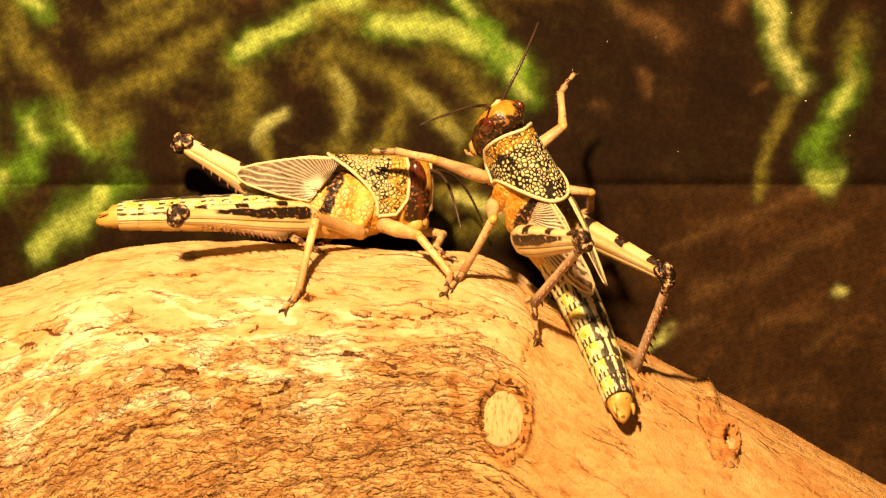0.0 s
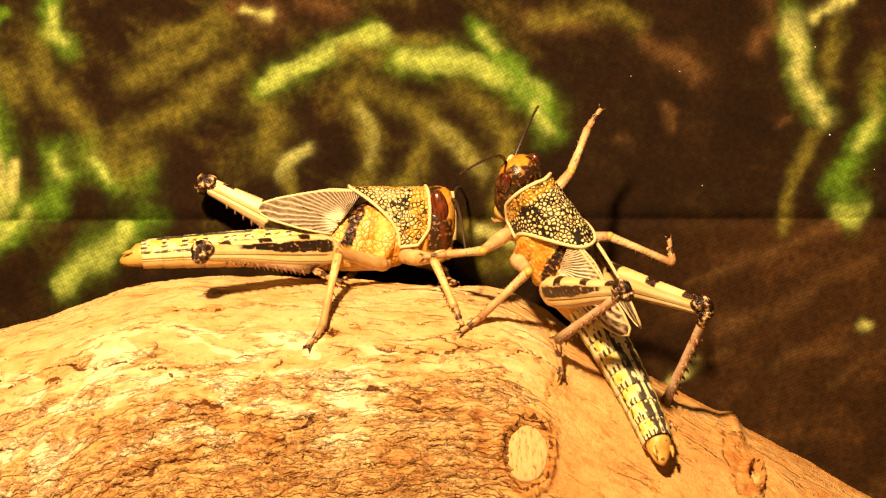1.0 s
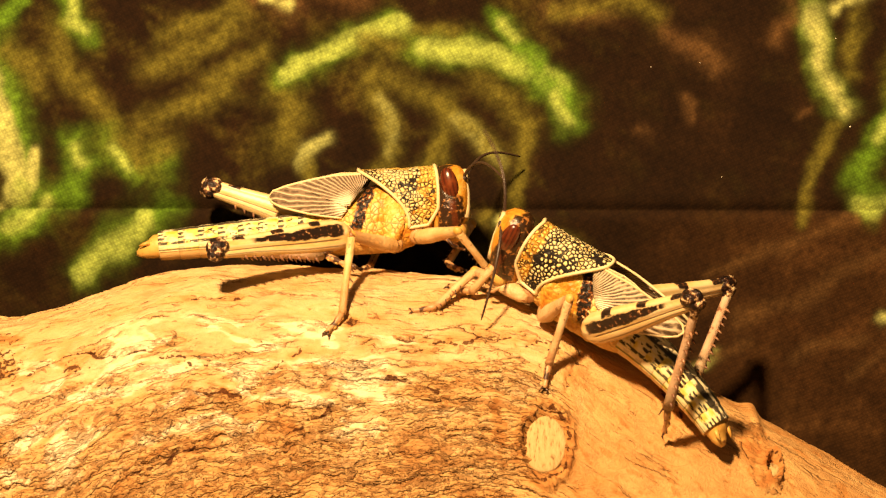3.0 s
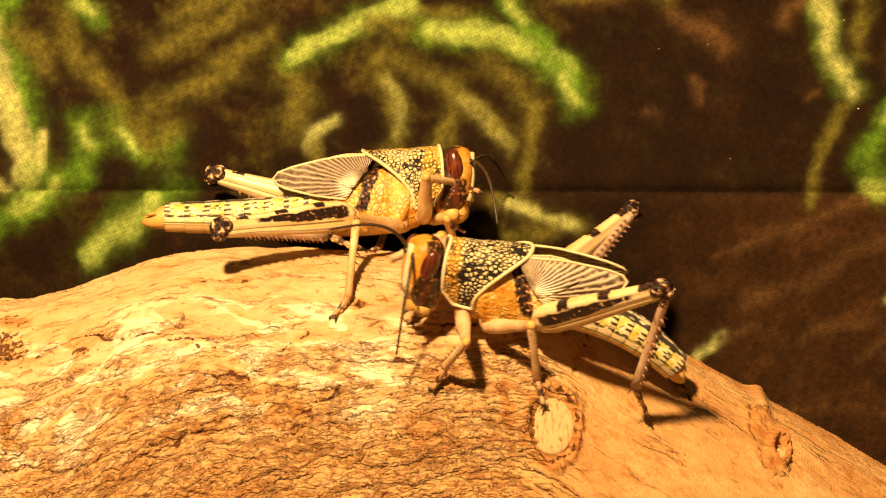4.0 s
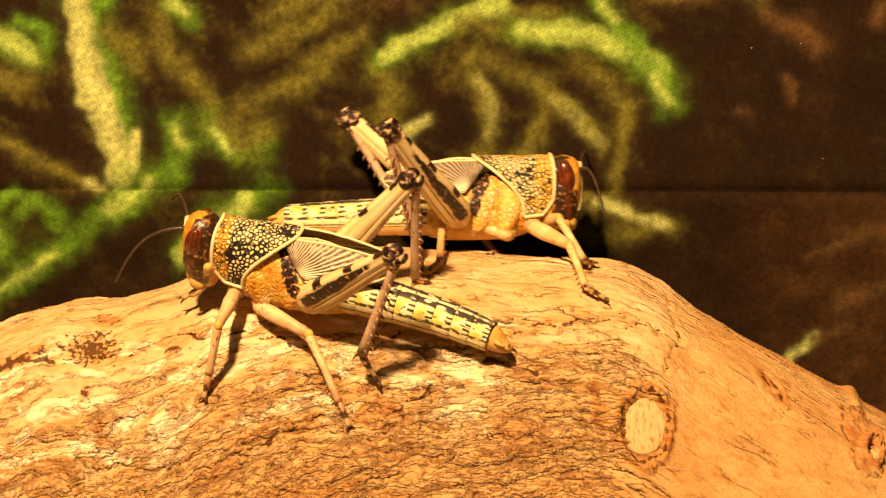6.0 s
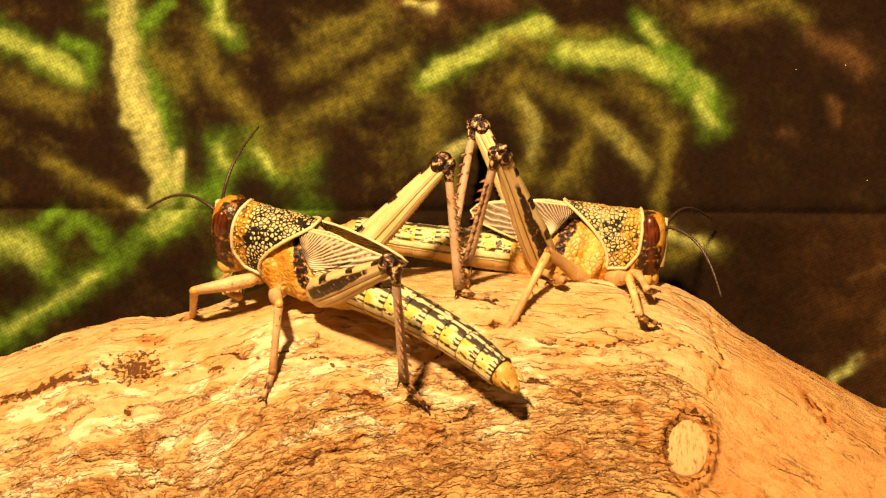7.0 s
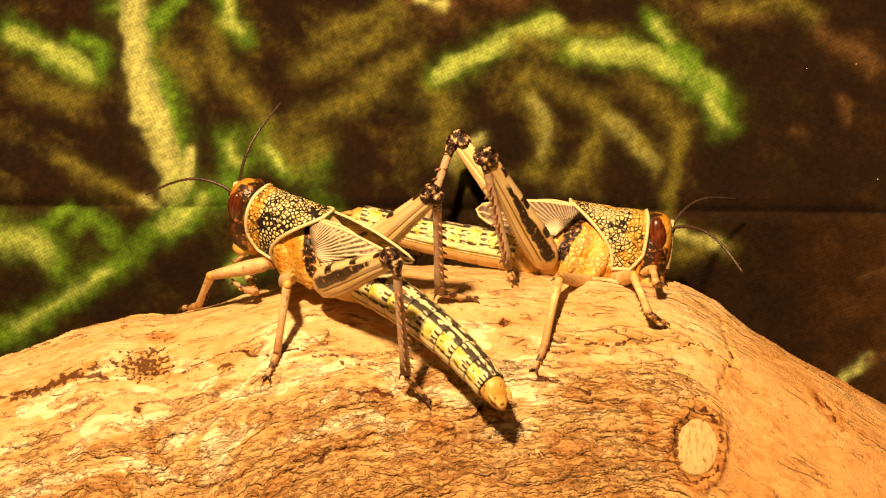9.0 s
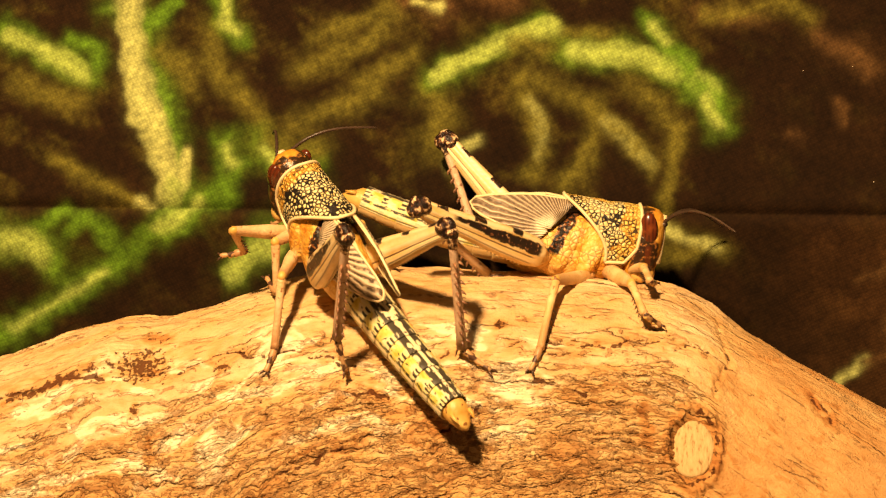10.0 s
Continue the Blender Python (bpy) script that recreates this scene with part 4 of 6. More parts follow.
SKIN = {
    "pronotum": pronotum_material("gold_beaded_shield", 0.15, 0.03, 0.55), "dark_pronotum": pronotum_material("black_beaded_shield", 0.20, 0.07, 0.08), "thorax": thorax_material(), "head": head_material(), "eye": eye_material(),
    "ring": abdomen_material(), "wing": wing_material("veined_wing_bud", (0.33, 0.245, 0.16), (0.20, 0.14, 0.09), 0.45, 0.75), "dark_wing": wing_material("bold_veined_wing_bud", (0.62, 0.50, 0.33), (0.42, 0.31, 0.19), 0.12, 0.92), 1: hind_femur_material("left_thigh", -1), -1: hind_femur_material("right_thigh", 1),
    "knee": knee_material(),
    "rim": plain_skin("cream_rim", (0.72, 0.55, 0.28), (0.80, 0.68, 0.42)),
    "belly": plain_skin("belly", (0.62, 0.38, 0.12), (0.74, 0.56, 0.28)),
    "tail": plain_skin("amber_tail", (0.54, 0.27, 0.04), (0.72, 0.48, 0.14), speck=(0.22, 0.09, 0.02), speck_at=0.60),
    "leg": plain_skin("leg_skin", (0.62, 0.34, 0.10), (0.78, 0.57, 0.28), scale=1300, grain=0.0003, speck=(0.44, 0.20, 0.07), speck_at=0.66, end=(0.46, 0.24, 0.09), end_at=(0.0040, 0.0095)),
    "dark_leg": plain_skin("brown_leg_skin", (0.58, 0.34, 0.14), (0.74, 0.53, 0.29), scale=1300, grain=0.0003, speck=(0.34, 0.15, 0.055), speck_at=0.66, end=(0.36, 0.17, 0.065), end_at=(0.0045, 0.0095)),
    "shin": plain_skin("shin_skin", (0.50, 0.31, 0.18), (0.62, 0.44, 0.30), scale=1200, grain=0.0003, speck=(0.24, 0.11, 0.055), speck_at=0.63, end=(0.22, 0.16, 0.08), end_at=(0.012, 0.019)),
    "foot": plain_skin("foot_skin", (0.40, 0.20, 0.08), (0.58, 0.36, 0.17), speck=(0.07, 0.03, 0.015), speck_at=0.56),
    "claw": plain_skin("claw_skin", (0.030, 0.015, 0.010), (0.09, 0.04, 0.02), rough=0.3),
    "spine": plain_skin("spine_skin", (0.12, 0.05, 0.025), (0.32, 0.16, 0.08), rough=0.4),
    "feeler": plain_skin("feeler_skin", (0.025, 0.014, 0.010), (0.07, 0.04, 0.025), rough=0.4),
    "white": plain_skin("white_callus", (0.74, 0.64, 0.44), (0.84, 0.78, 0.60)),
}


def pronotum_point(u, v, lift=0.0):
    """On the saddle: u from the hind edge (0) to the collar (1), v from the right hem (-1) to the left hem (1)."""
    f = v * math.radians(118)
    low = abs(v)
    x0 = 2.4 + 6.6 * step(np.array(low), 0.05, 0.95) + 0.5 * math.sin(math.pi * low)
    x1 = 12.9 + 0.5 * math.sin(math.pi * low) - 1.3 * max(low - 0.8, 0) / 0.2
    x = float(x0) + (x1 - float(x0)) * u
    w, h = 3.95 - 0.45 * u + lift, 5.75 - 0.35 * u + lift
    y = w * math.copysign(abs(math.sin(f)) ** 0.82, f)
    y *= 1 - 0.16 * float(step(np.array(low), 0.45, 1.0))
    z = 3.25 + h * math.cos(f) + (0.14 * math.exp(-(v / 0.06) ** 2))
    z += -0.22 * math.exp(-((u - 0.62) / 0.05) ** 2) * (low < 0.75)
    return Vector((x, y, z))


def body_parts(top, dark):
    bm = bmesh.new()
    secs = [(-4.2, 1.4, 2.9, 2.2, 3.2), (-2.0, 1.5, 3.3, 2.9, 3.9), (0.5, 1.6, 3.6, 3.6, 4.1), (3.5, 2.0, 3.75, 4.6, 4.6),
            (6.5, 2.3, 3.6, 5.0, 4.9), (9.0, 2.6, 3.2, 5.0, 4.6), (11.2, 3.0, 2.7, 4.2, 3.8), (12.6, 3.6, 2.1, 3.2, 3.0)]
    part("thorax", fixed(loft(bm, [oval(*s, n=28, p=2.4) for s in secs])), SKIN["thorax"], top, "amber thorax with a slanting black bar")
    for side in (1, -1):
        for px, pz, rx, rz, lean in ((6.9, 1.2, 1.55, 3.1, 20), (3.7, 1.7, 1.35, 3.3, 24), (0.9, 0.9, 1.2, 2.4, 24)):
            bm = bmesh.new()
            ball(bm, (0, 0, 0), (rx, 0.75, rz), 20, 12, Matrix.Rotation(radians(lean), 3, "Y"))
            bmesh.ops.translate(bm, verts=bm.verts, vec=Vector((px, side * 3.25, pz)) * MM)
            part("side_plate", fixed(bm), SKIN["thorax"], top)
    # saddle, as a shell 0.3 mm thick
    bm = bmesh.new()
    nu, nv = 12, 32
    outer = [[bm.verts.new(pronotum_point(u / nu, -1 + 2 * v / nv) * MM) for v in range(nv + 1)] for u in range(nu + 1)]
    inner = [[bm.verts.new(pronotum_point(u / nu, -1 + 2 * v / nv, -0.3) * MM) for v in range(nv + 1)] for u in range(nu + 1)]
    for u in range(nu):
        for v in range(nv):
            bm.faces.new((outer[u][v], outer[u + 1][v], outer[u + 1][v + 1], outer[u][v + 1]))
            bm.faces.new((inner[u][v], inner[u][v + 1], inner[u + 1][v + 1], inner[u + 1][v]))
    saddle = part("pronotum", fixed(bm), SKIN["dark_pronotum" if dark else "pronotum"], top, "black saddle shield beaded with cream and amber")
    bm = bmesh.new()
    edge = [(0, v / 24) for v in range(-24, 25)] + [(u / 8, 1) for u in range(1, 9)] + [(1, -v / 24) for v in range(-23, 25)] + [(u / 8, -1) for u in range(7, 0, -1)]
    pts = [pronotum_point(u, v, 0.02) for u, v in edge]
    tube(bm, pts + pts[:1], [0.25] * (len(pts) + 1), 7)
    part("rim", fixed(bm), SKIN["rim"], saddle, "raised cream edge of the shield")
    for side in (1, -1):
        wing_bud(top, side, dark)
        for leg in ("fore", "mid", "hind"):
            hx, hy, hz = HIPS[leg]
            bm = bmesh.new()
            r = 1.35 if leg != "hind" else 1.6
            ball(bm, (hx - 0.2, side * (hy - 0.7), hz + 0.35), (r, 1.05, r * 0.95))
            part("coxa", fixed(bm), SKIN["dark_leg" if dark else "leg"] if leg != "hind" else SKIN["belly"], top)


def wing_bud(top, side, dark):
    """Two buds a side: the broad rayed one, and the narrow one above it along the back."""
    root = Vector((1.0, side * 3.6, 4.0))
    for name, spans, lift in (("wing_bud", [(-50, 1.7), (-32, 2.2), (-15, 3.4), (-4, 5.4), (2, 7.4), (6, 9.6), (9, 10.9), (12.5, 11.5), (17, 11.0), (24, 9.3), (34, 7.4), (46, 6.1), (66, 5.0), (92, 4.5), (112, 4.8), (128, 5.4)], 0.0),
                              ("narrow_wing_bud", [(26, 6.2), (29, 6.9), (32, 6.8), (38, 6.5), (48, 5.9), (62, 5.3), (80, 4.9), (104, 4.8), (124, 5.2)], 0.10)):
        bm = bmesh.new()
        grids = []
        for shell in (0.18, -0.18):
            grid = []
            for deg, far in spans:
                row = []
                for k in range(9):
                    r = 0.25 + (far - 0.25) * k / 8
                    b = math.radians(deg)
                    x, z = -r * math.cos(b), r * math.sin(b)
                    bow = -0.085 * max(z, 0) ** 2 * (1.0 if lift == 0 else 1.15) - 0.22 * max(r - 3, 0) + lift
                    edge = 0.35 if (k == 8) else 1.0
                    row.append(bm.verts.new(Vector((x, side * (bow + shell * edge), z)) * MM))
                grid.append(row)
            grids.append(grid)
        for g in grids:
            for a, b in zip(g, g[1:]):
                for k in range(8):
                    bm.faces.new((a[k], a[k + 1], b[k + 1], b[k]))
        a, b = grids
        border = [(0, k) for k in range(9)] + [(i, 8) for i in range(1, len(spans))] + [(len(spans) - 1, k) for k in range(7, -1, -1)] + [(i, 0) for i in range(len(spans) - 2, 0, -1)]
        for (i, k), (j, m) in zip(border, border[1:] + border[:1]):
            bm.faces.new((a[i][k], a[j][m], b[j][m], b[i][k]))
        bud = part(name, fixed(bm), SKIN["dark_wing" if dark else "wing"], top, "pale wing bud with dark rays")
        bud.location = root * MM
        bm = bmesh.new()
        hem = [((-far) * math.cos(math.radians(d)), side * (-0.085 * max(far * math.sin(math.radians(d)), 0) ** 2 * (1.0 if lift == 0 else 1.15) - 0.22 * max(far - 3, 0) + lift), far * math.sin(math.radians(d))) for d, far in spans]
        tube(bm, hem, [0.19 if lift == 0 else 0.12] * len(hem), 6)
        part("hem", fixed(bm), SKIN["rim"], bud)


def abdomen(top):
    def girth(d):
        k = d / 28.0
        return 3.0 - 0.8 * k - 0.4 * k ** 3, 2.8 - 0.55 * k - 0.3 * k ** 3, 3.0 - 0.8 * k - 0.3 * k ** 3
    bm = bmesh.new()
    rings = []
    for i in range(6):
        w, u, dn = girth(i * 1.6)
        rings.append(oval(1.2 - 1.6 * i, 0, w - 0.4, u - 0.4, dn - 0.4, 20, 2.2))
    base = part("abdomen", fixed(loft(bm, rings)), SKIN["belly"], top, "banded abdomen with a pale amber underside")
    base.location = Vector(ABDOMEN_AT) * MM
    chain = []
    for i in range(9):
        d0 = i * SEGMENT - 0.4
        pieces = []
        for name, lo, hi, skin, shrink in (("tergite", -112, 112, "ring", 0.0), ("sternite", 104, 256, "belly", 0.10)):
            bm = bmesh.new()
            rings = []
            for off, puff in ((-0.9, -0.30), (0.0, -0.14), (0.3, -0.06), (1.2, 0.0), (2.3, 0.01), (2.75, 0.02), (2.9, -0.04), (2.85, -0.20)):
                w, u, dn = girth(d0 + off)
                ring = []
                for q in range(29):
                    f = math.radians(lo + (hi - lo) * q / 28)
                    s, c = math.sin(f), math.cos(f)
                    ring.append((-off, (w + puff - shrink) * math.copysign(abs(s) ** 0.9, s), (u + puff if c > 0 else dn + puff - shrink) * math.copysign(abs(c) ** 0.9, c)))
                rings.append(ring)
            loft(bm, rings, closed=False)
            pieces.append(part(name, fixed(bm), SKIN[skin], base, "yellow abdominal ring with black dashes" if name == "tergite" and i == 0 else ""))
        chain.append(pieces)
    bm = bmesh.new()
    rings = [oval(1.2, 0.0, 1.6, 1.6, 1.5, 18), oval(0.3, 0.0, 1.7, 1.75, 1.65, 18), oval(-0.9, 0.0, 1.65, 1.6, 1.65, 18), oval(-1.7, -0.15, 1.3, 1.05, 1.4, 18), oval(-2.1, -0.3, 1.2, 0.7, 1.2, 18), oval(-2.7, -0.4, 0.85, 0.6, 0.95, 18), oval(-3.3, -0.6, 0.3, 0.25, 0.4, 18)]
    tip = part("tail_cone", fixed(loft(bm, rings)), SKIN["tail"], base, "amber tip of the abdomen")
    pieces = [tip]
    for side in (1, -1):
        bm = bmesh.new()
        tube(bm, [(-1.3, side * 1.3, 0.6), (-2.1, side * 1.35, 0.45), (-2.8, side * 1.2, 0.3)], [0.35, 0.26, 0.08], 7)
        pieces.append(part("cercus", fixed(bm), SKIN["tail"], base))
    chain.append(pieces)
    return chain


def head(top):
    def at(x, y, z):
        return (x - HEAD_AT[0], y - HEAD_AT[1], z - HEAD_AT[2])
    bm = bmesh.new()
    rings = []
    for z, xc, dx, w in ((8.75, 14.0, 0.5, 0.6), (8.5, 14.1, 1.4, 1.5), (7.8, 14.2, 2.1, 2.3), (6.4, 14.15, 2.55, 2.8), (4.6, 14.2, 2.6, 2.95),
                         (2.8, 14.15, 2.55, 3.0), (1.0, 13.95, 2.4, 2.8), (-0.4, 13.7, 2.0, 2.3), (-1.3, 13.5, 1.4, 1.6), (-1.6, 13.4, 0.7, 0.8)):
        ring = []
        for k in range(24):
            b = 2 * math.pi * k / 24
            c, s = math.cos(b), math.sin(b)
            ring.append(at(xc + dx * math.copysign(abs(c) ** 0.85, c), w * math.copysign(abs(s) ** 0.9, s), z))
        rings.append(ring)
    skull = part("head", fixed(loft(bm, rings)), SKIN["head"], top, "amber head with dark cheek bands")
    skull.location = Vector(HEAD_AT) * MM
    bm = bmesh.new()
    rings = [oval(-2.6, -0.4, 1.7, 2.6, 2.6, 20), oval(-1.0, -0.3, 2.0, 3.0, 3.0, 20), oval(0.6, -0.2, 2.2, 3.4, 3.4, 20), oval(1.6, -0.2, 2.0, 3.2, 3.2, 20)]
    part("neck", fixed(loft(bm, rings)), SKIN["tail"], skull)
    for side in (1, -1):
        bm = bmesh.new()
        ball(bm, (0, 0, 0), (1.25, 0.90, 2.30), 22, 16)
        eye = part("eye", fixed(bm), SKIN["eye"], skull, "glossy red-brown compound eye")
        eye.matrix_local = Matrix.Translation(Vector(at(14.7, side * 2.5, 5.7)) * MM) @ Euler((radians(side * -9), radians(-8), 0)).to_matrix().to_4x4()
        bm = bmesh.new()
        tube(bm, [at(13.3, side * 1.3, -0.9), at(13.9, side * 1.9, -1.8), at(14.6, side * 2.0, -2.6), at(15.3, side * 1.8, -2.9)], [0.32, 0.28, 0.26, 0.2], 7)
        part("palp", fixed(bm), SKIN["foot"], skull)
        bm = bmesh.new()
        ball(bm, at(14.3, side * 1.6, -0.7), (1.2, 0.8, 1.1))
        part("mandible", fixed(bm), SKIN["tail"], skull)
    bm = bmesh.new()
    rings = [[at(16.7 - 0.25 * abs(z - 4) / 4 + dx, y, z) for dx, y in ((-0.4, -w), (0.12, -w * 0.8), (0.2, 0), (0.12, w * 0.8), (-0.4, w))] for z, w in ((7.9, 0.5), (6.5, 0.65), (4.5, 0.7), (2.5, 0.85), (1.2, 1.1))]
    part("face_ridge", fixed(loft(bm, rings)), SKIN["rim"], skull)
    bm = bmesh.new()
    ball(bm, at(15.4, 0, -0.3), (0.85, 1.45, 1.25))
    part("lip", fixed(bm), SKIN["tail"], skull)
    for side in (1, -1):
        bm = bmesh.new()
        count = 44
        pts = [(13.0 * k / count, 0, 2.2 * math.sin(math.pi * (k / count) ** 0.8)) for k in range(count + 1)]
        tube(bm, pts, [(0.25 - 0.10 * k / count) * (0.80 if k % 2 else 1.12) for k in range(count)] + [0.05], 7)
        tube(bm, [(-0.3, 0, 0), (0.25, 0, 0), (0.6, 0, 0)], [0.42, 0.42, 0.3], 8)
        yield part("antenna", fixed(bm), SKIN["feeler"], top, "black jointed antenna"), side
    yield skull, 0


def leg_parts(top, leg, side, dark):
    """Thigh, shin and foot, each along +x from its own joint; z is the upper edge."""
    l1, l2, l3 = sizes(leg, dark)
    bm = bmesh.new()
    if leg == "hind":
        long = l1 / 22.0
        secs = [(-0.4, 0.1, 0.7, 0.9, 0.9), (0.6, 0.1, 1.05, 1.7, 1.7), (2.4, 0.1, 1.2, 2.25, 2.1), (5.5, 0.1, 1.2, 2.25, 2.15), (9.0, 0.05, 1.10, 2.0, 1.95),
                (13.6, 0.0, 0.95, 1.68, 1.62), (17.3, 0.0, 0.85, 1.42, 1.36), (19.9, 0.0, 0.8, 1.3, 1.22), (21.1, 0.0, 0.6, 1.0, 0.9)]
        thigh = part("hind_femur", fixed(loft(bm, [oval(s[0] * long, *s[1:], n=24, p=2.7) for s in secs])), SKIN[side], top, "swollen tan jumping thigh with a ragged black stripe")
        bm = bmesh.new()
        ball(bm, (20.9 * long, 0, 0.30), (1.80, 0.95, 1.35), 18, 12)
        ball(bm, (21.3 * long, 0, -0.55), (1.30, 0.85, 1.05), 16, 10)
        for out in (1, -1):
            ball(bm, (20.7 * long, out * 0.62, 0.35), (1.25, 0.55, 0.95), 14, 8)
            ball(bm, (21.2 * long, out * 0.60, -0.62), (0.85, 0.50, 0.62), 12, 7)
        part("knee", fixed(bm), SKIN["knee"], thigh, "black knee mottled with white")
        bm = bmesh.new()
        for k in range(22):
            x = 3.0 + 0.66 * k
            dn = float(np.interp(x, [2.4, 5.5, 9, 12.5, 15.5, 17.6], [2.1, 2.15, 1.95, 1.62, 1.36, 1.22]))
            tube(bm, [(x, 0, 0.1 - dn + 0.15), (x + 0.1, 0, 0.1 - dn - 0.08), (x + 0.25, 0, 0.1 - dn - 0.22)], [0.2, 0.15, 0.03], 5)
        tagged(part("serration", fixed(bm), SKIN["rim"], thigh), kind="stuff")
        bm = bmesh.new()
        tube(bm, [(0, 0, 0), (0.9, 0, 0.05), (2.0, 0, 0), (9, 0, 0), (15.5, 0, 0), (17.6, 0, 0)], [0.62, 0.80, 0.58, 0.60, 0.68, 0.76], 10)
        shin = part("hind_tibia", fixed(bm), SKIN["shin"], top, "thin pinkish-grey spined shin")
        bm = bmesh.new()
        tube(bm, [(-0.2, 0, 0), (0.9, 0, 0.06), (2.2, 0, 0), (2.9, 0, 0)], [0.55, 0.86, 0.66, 0.62], 10)
        part("knee_cap", fixed(bm), SKIN["knee"], shin)
        for row in (0.42, -0.42):
            for k in range(9):
                bm = bmesh.new()
                x = 5.0 + 1.42 * k
                tube(bm, [(x, row * 0.8, 0.35), (x + 0.2, row * 1.2, 0.76), (x + 0.46, row * 1.5, 1.05)], [0.26, 0.17, 0.03], 5)
                part("spine", fixed(bm), SKIN["spine"], shin, "brown spine" if k == 0 else "")
        for row in (0.5, -0.5):
            bm = bmesh.new()
            tube(bm, [(17.3, row * 0.7, -0.1), (18.0, row * 1.3, -0.4), (18.9, row * 1.5, -0.6)], [0.24, 0.15, 0.02], 5)
            part("spur", fixed(bm), SKIN["claw"], shin)
    else:
        r = 1.05 if leg == "fore" else 0.98
        secs = [(-0.5, 0, 0.6, 0.7, 0.7), (0.4, 0, 0.85 * r, 1.0 * r, 1.0 * r), (2.5, 0, 0.9 * r, 1.08 * r, 1.05 * r), (l1 * 0.7, 0, 0.68 * r, 0.85 * r, 0.8 * r), (l1 - 0.4, 0, 0.6, 0.72, 0.7), (l1 + 0.35, 0, 0.45, 0.5, 0.5)]
        thigh = part(leg + "_femur", fixed(loft(bm, [oval(*s, n=16, p=2.2) for s in secs])), SKIN["dark_leg" if dark else "leg"], top)
        bm = bmesh.new()
        ball(bm, (l1, 0, 0), (0.72, 0.6, 0.7), 10, 7)
        part("knee", fixed(bm), SKIN["tail"], thigh)
        bm = bmesh.new()
        tube(bm, [(0, 0, 0), (0.6, 0, 0), (l2 * 0.5, 0, 0.06), (l2 - 0.6, 0, 0), (l2, 0, 0)], [0.50, 0.62, 0.50, 0.54, 0.58], 10)
        shin = part(leg + "_tibia", fixed(bm), SKIN["dark_leg" if dark else "leg"], top)
        for k in range(5):
            for row in (0.3, -0.3):
                bm = bmesh.new()
                x = l2 * (0.42 + 0.125 * k)
                tube(bm, [(x, row, -0.3), (x + 0.2, row * 1.5, -0.6), (x + 0.4, row * 1.8, -0.8)], [0.12, 0.08, 0.02], 4)
                part("spine", fixed(bm), SKIN["claw"], shin)
    bm = bmesh.new()
    k = l3 / 3.8
    tube(bm, [(0, 0, 0), (0.5 * k, 0, 0.02), (1.2 * k, 0, -0.05), (1.45 * k, 0, -0.02), (2.0 * k, 0, -0.08), (2.25 * k, 0, 0.0), (3.0 * k, 0, 0.1), (3.4 * k, 0, 0.0)],
         [0.42, 0.46, 0.5, 0.34, 0.42, 0.28, 0.34, 0.36], 9)
    foot = part(leg + "_tarsus", fixed(bm), SKIN["foot"], top, "jointed foot with dark claws")
    for row in (1, -1):
        bm = bmesh.new()
        tube(bm, [(3.3 * k, row * 0.15, 0.05), (3.75 * k, row * 0.5, 0.15), (4.1 * k, row * 0.62, -0.15)], [0.2, 0.14, 0.03], 6)
        part("claw", fixed(bm), SKIN["claw"], foot)
    bm = bmesh.new()
    for q in range(3):
        ball(bm, ((0.5 + 0.8 * q) * k, 0, -0.35), (0.36, 0.4, 0.2), 8, 5)
    part("pad", fixed(bm), SKIN["tail"], foot)
    return thigh, shin, foot


def sizes(leg, dark):
    """Lengths of thigh, shin and foot in mm: the second locust is a little shorter in the jumping leg and the middle leg."""
    return LENGTHS[{("hind", True): "short_hind", ("mid", False): "long_mid"}.get((leg, dark), leg)]


def locust(label, dark):
    top = new("locust")
    tagged(top, label, "locust", group="locusts on the log")
    rig = {"top": top, "legs": {}, "antennae": {}, "dark": dark}
    body_parts(top, dark)
    rig["abdomen"] = abdomen(top)
    for made, side in head(top):
        if side:
            rig["antennae"][side] = made
        else:
            rig["head"] = made
    for leg in ("fore", "mid", "hind"):
        for side in (1, -1):
            rig["legs"][leg, side] = leg_parts(top, leg, side, dark)
    return rig


# ---- what moves: bodies, bellies, heads, feelers and legs ----
TICKS = [k / 10 for k in range(101)]


def glide(rows, t):
    """Values between rows (seconds, values...), without overshoot."""
    ts = [r[0] for r in rows]
    if t <= ts[0] or len(rows) == 1:
        return np.array(rows[0][1:], float)
    if t >= ts[-1]:
        return np.array(rows[-1][1:], float)
    i = max(k for k in range(len(ts) - 1) if ts[k] <= t)
    v = [np.array(r[1:], float) for r in rows]

    def slope(k):
        if k <= 0 or k >= len(ts) - 1:
            return 0 * v[0]
        h0, h1 = ts[k] - ts[k - 1], ts[k + 1] - ts[k]
        d0, d1 = (v[k] - v[k - 1]) / h0, (v[k + 1] - v[k]) / h1
        w0, w1 = 2 * h1 + h0, h1 + 2 * h0
        both = d0 * d1 > 0
        with np.errstate(divide="ignore", invalid="ignore"):
            m = (w0 + w1) / (w0 / d0 + w1 / d1)
        return np.where(both, np.nan_to_num(m), 0.0)

    h = ts[i + 1] - ts[i]
    s = (t - ts[i]) / h
    return ((2 * s ** 3 - 3 * s ** 2 + 1) * v[i] + (s ** 3 - 2 * s ** 2 + s) * h * slope(i)
            + (-2 * s ** 3 + 3 * s ** 2) * v[i + 1] + (s ** 3 - s ** 2) * h * slope(i + 1))


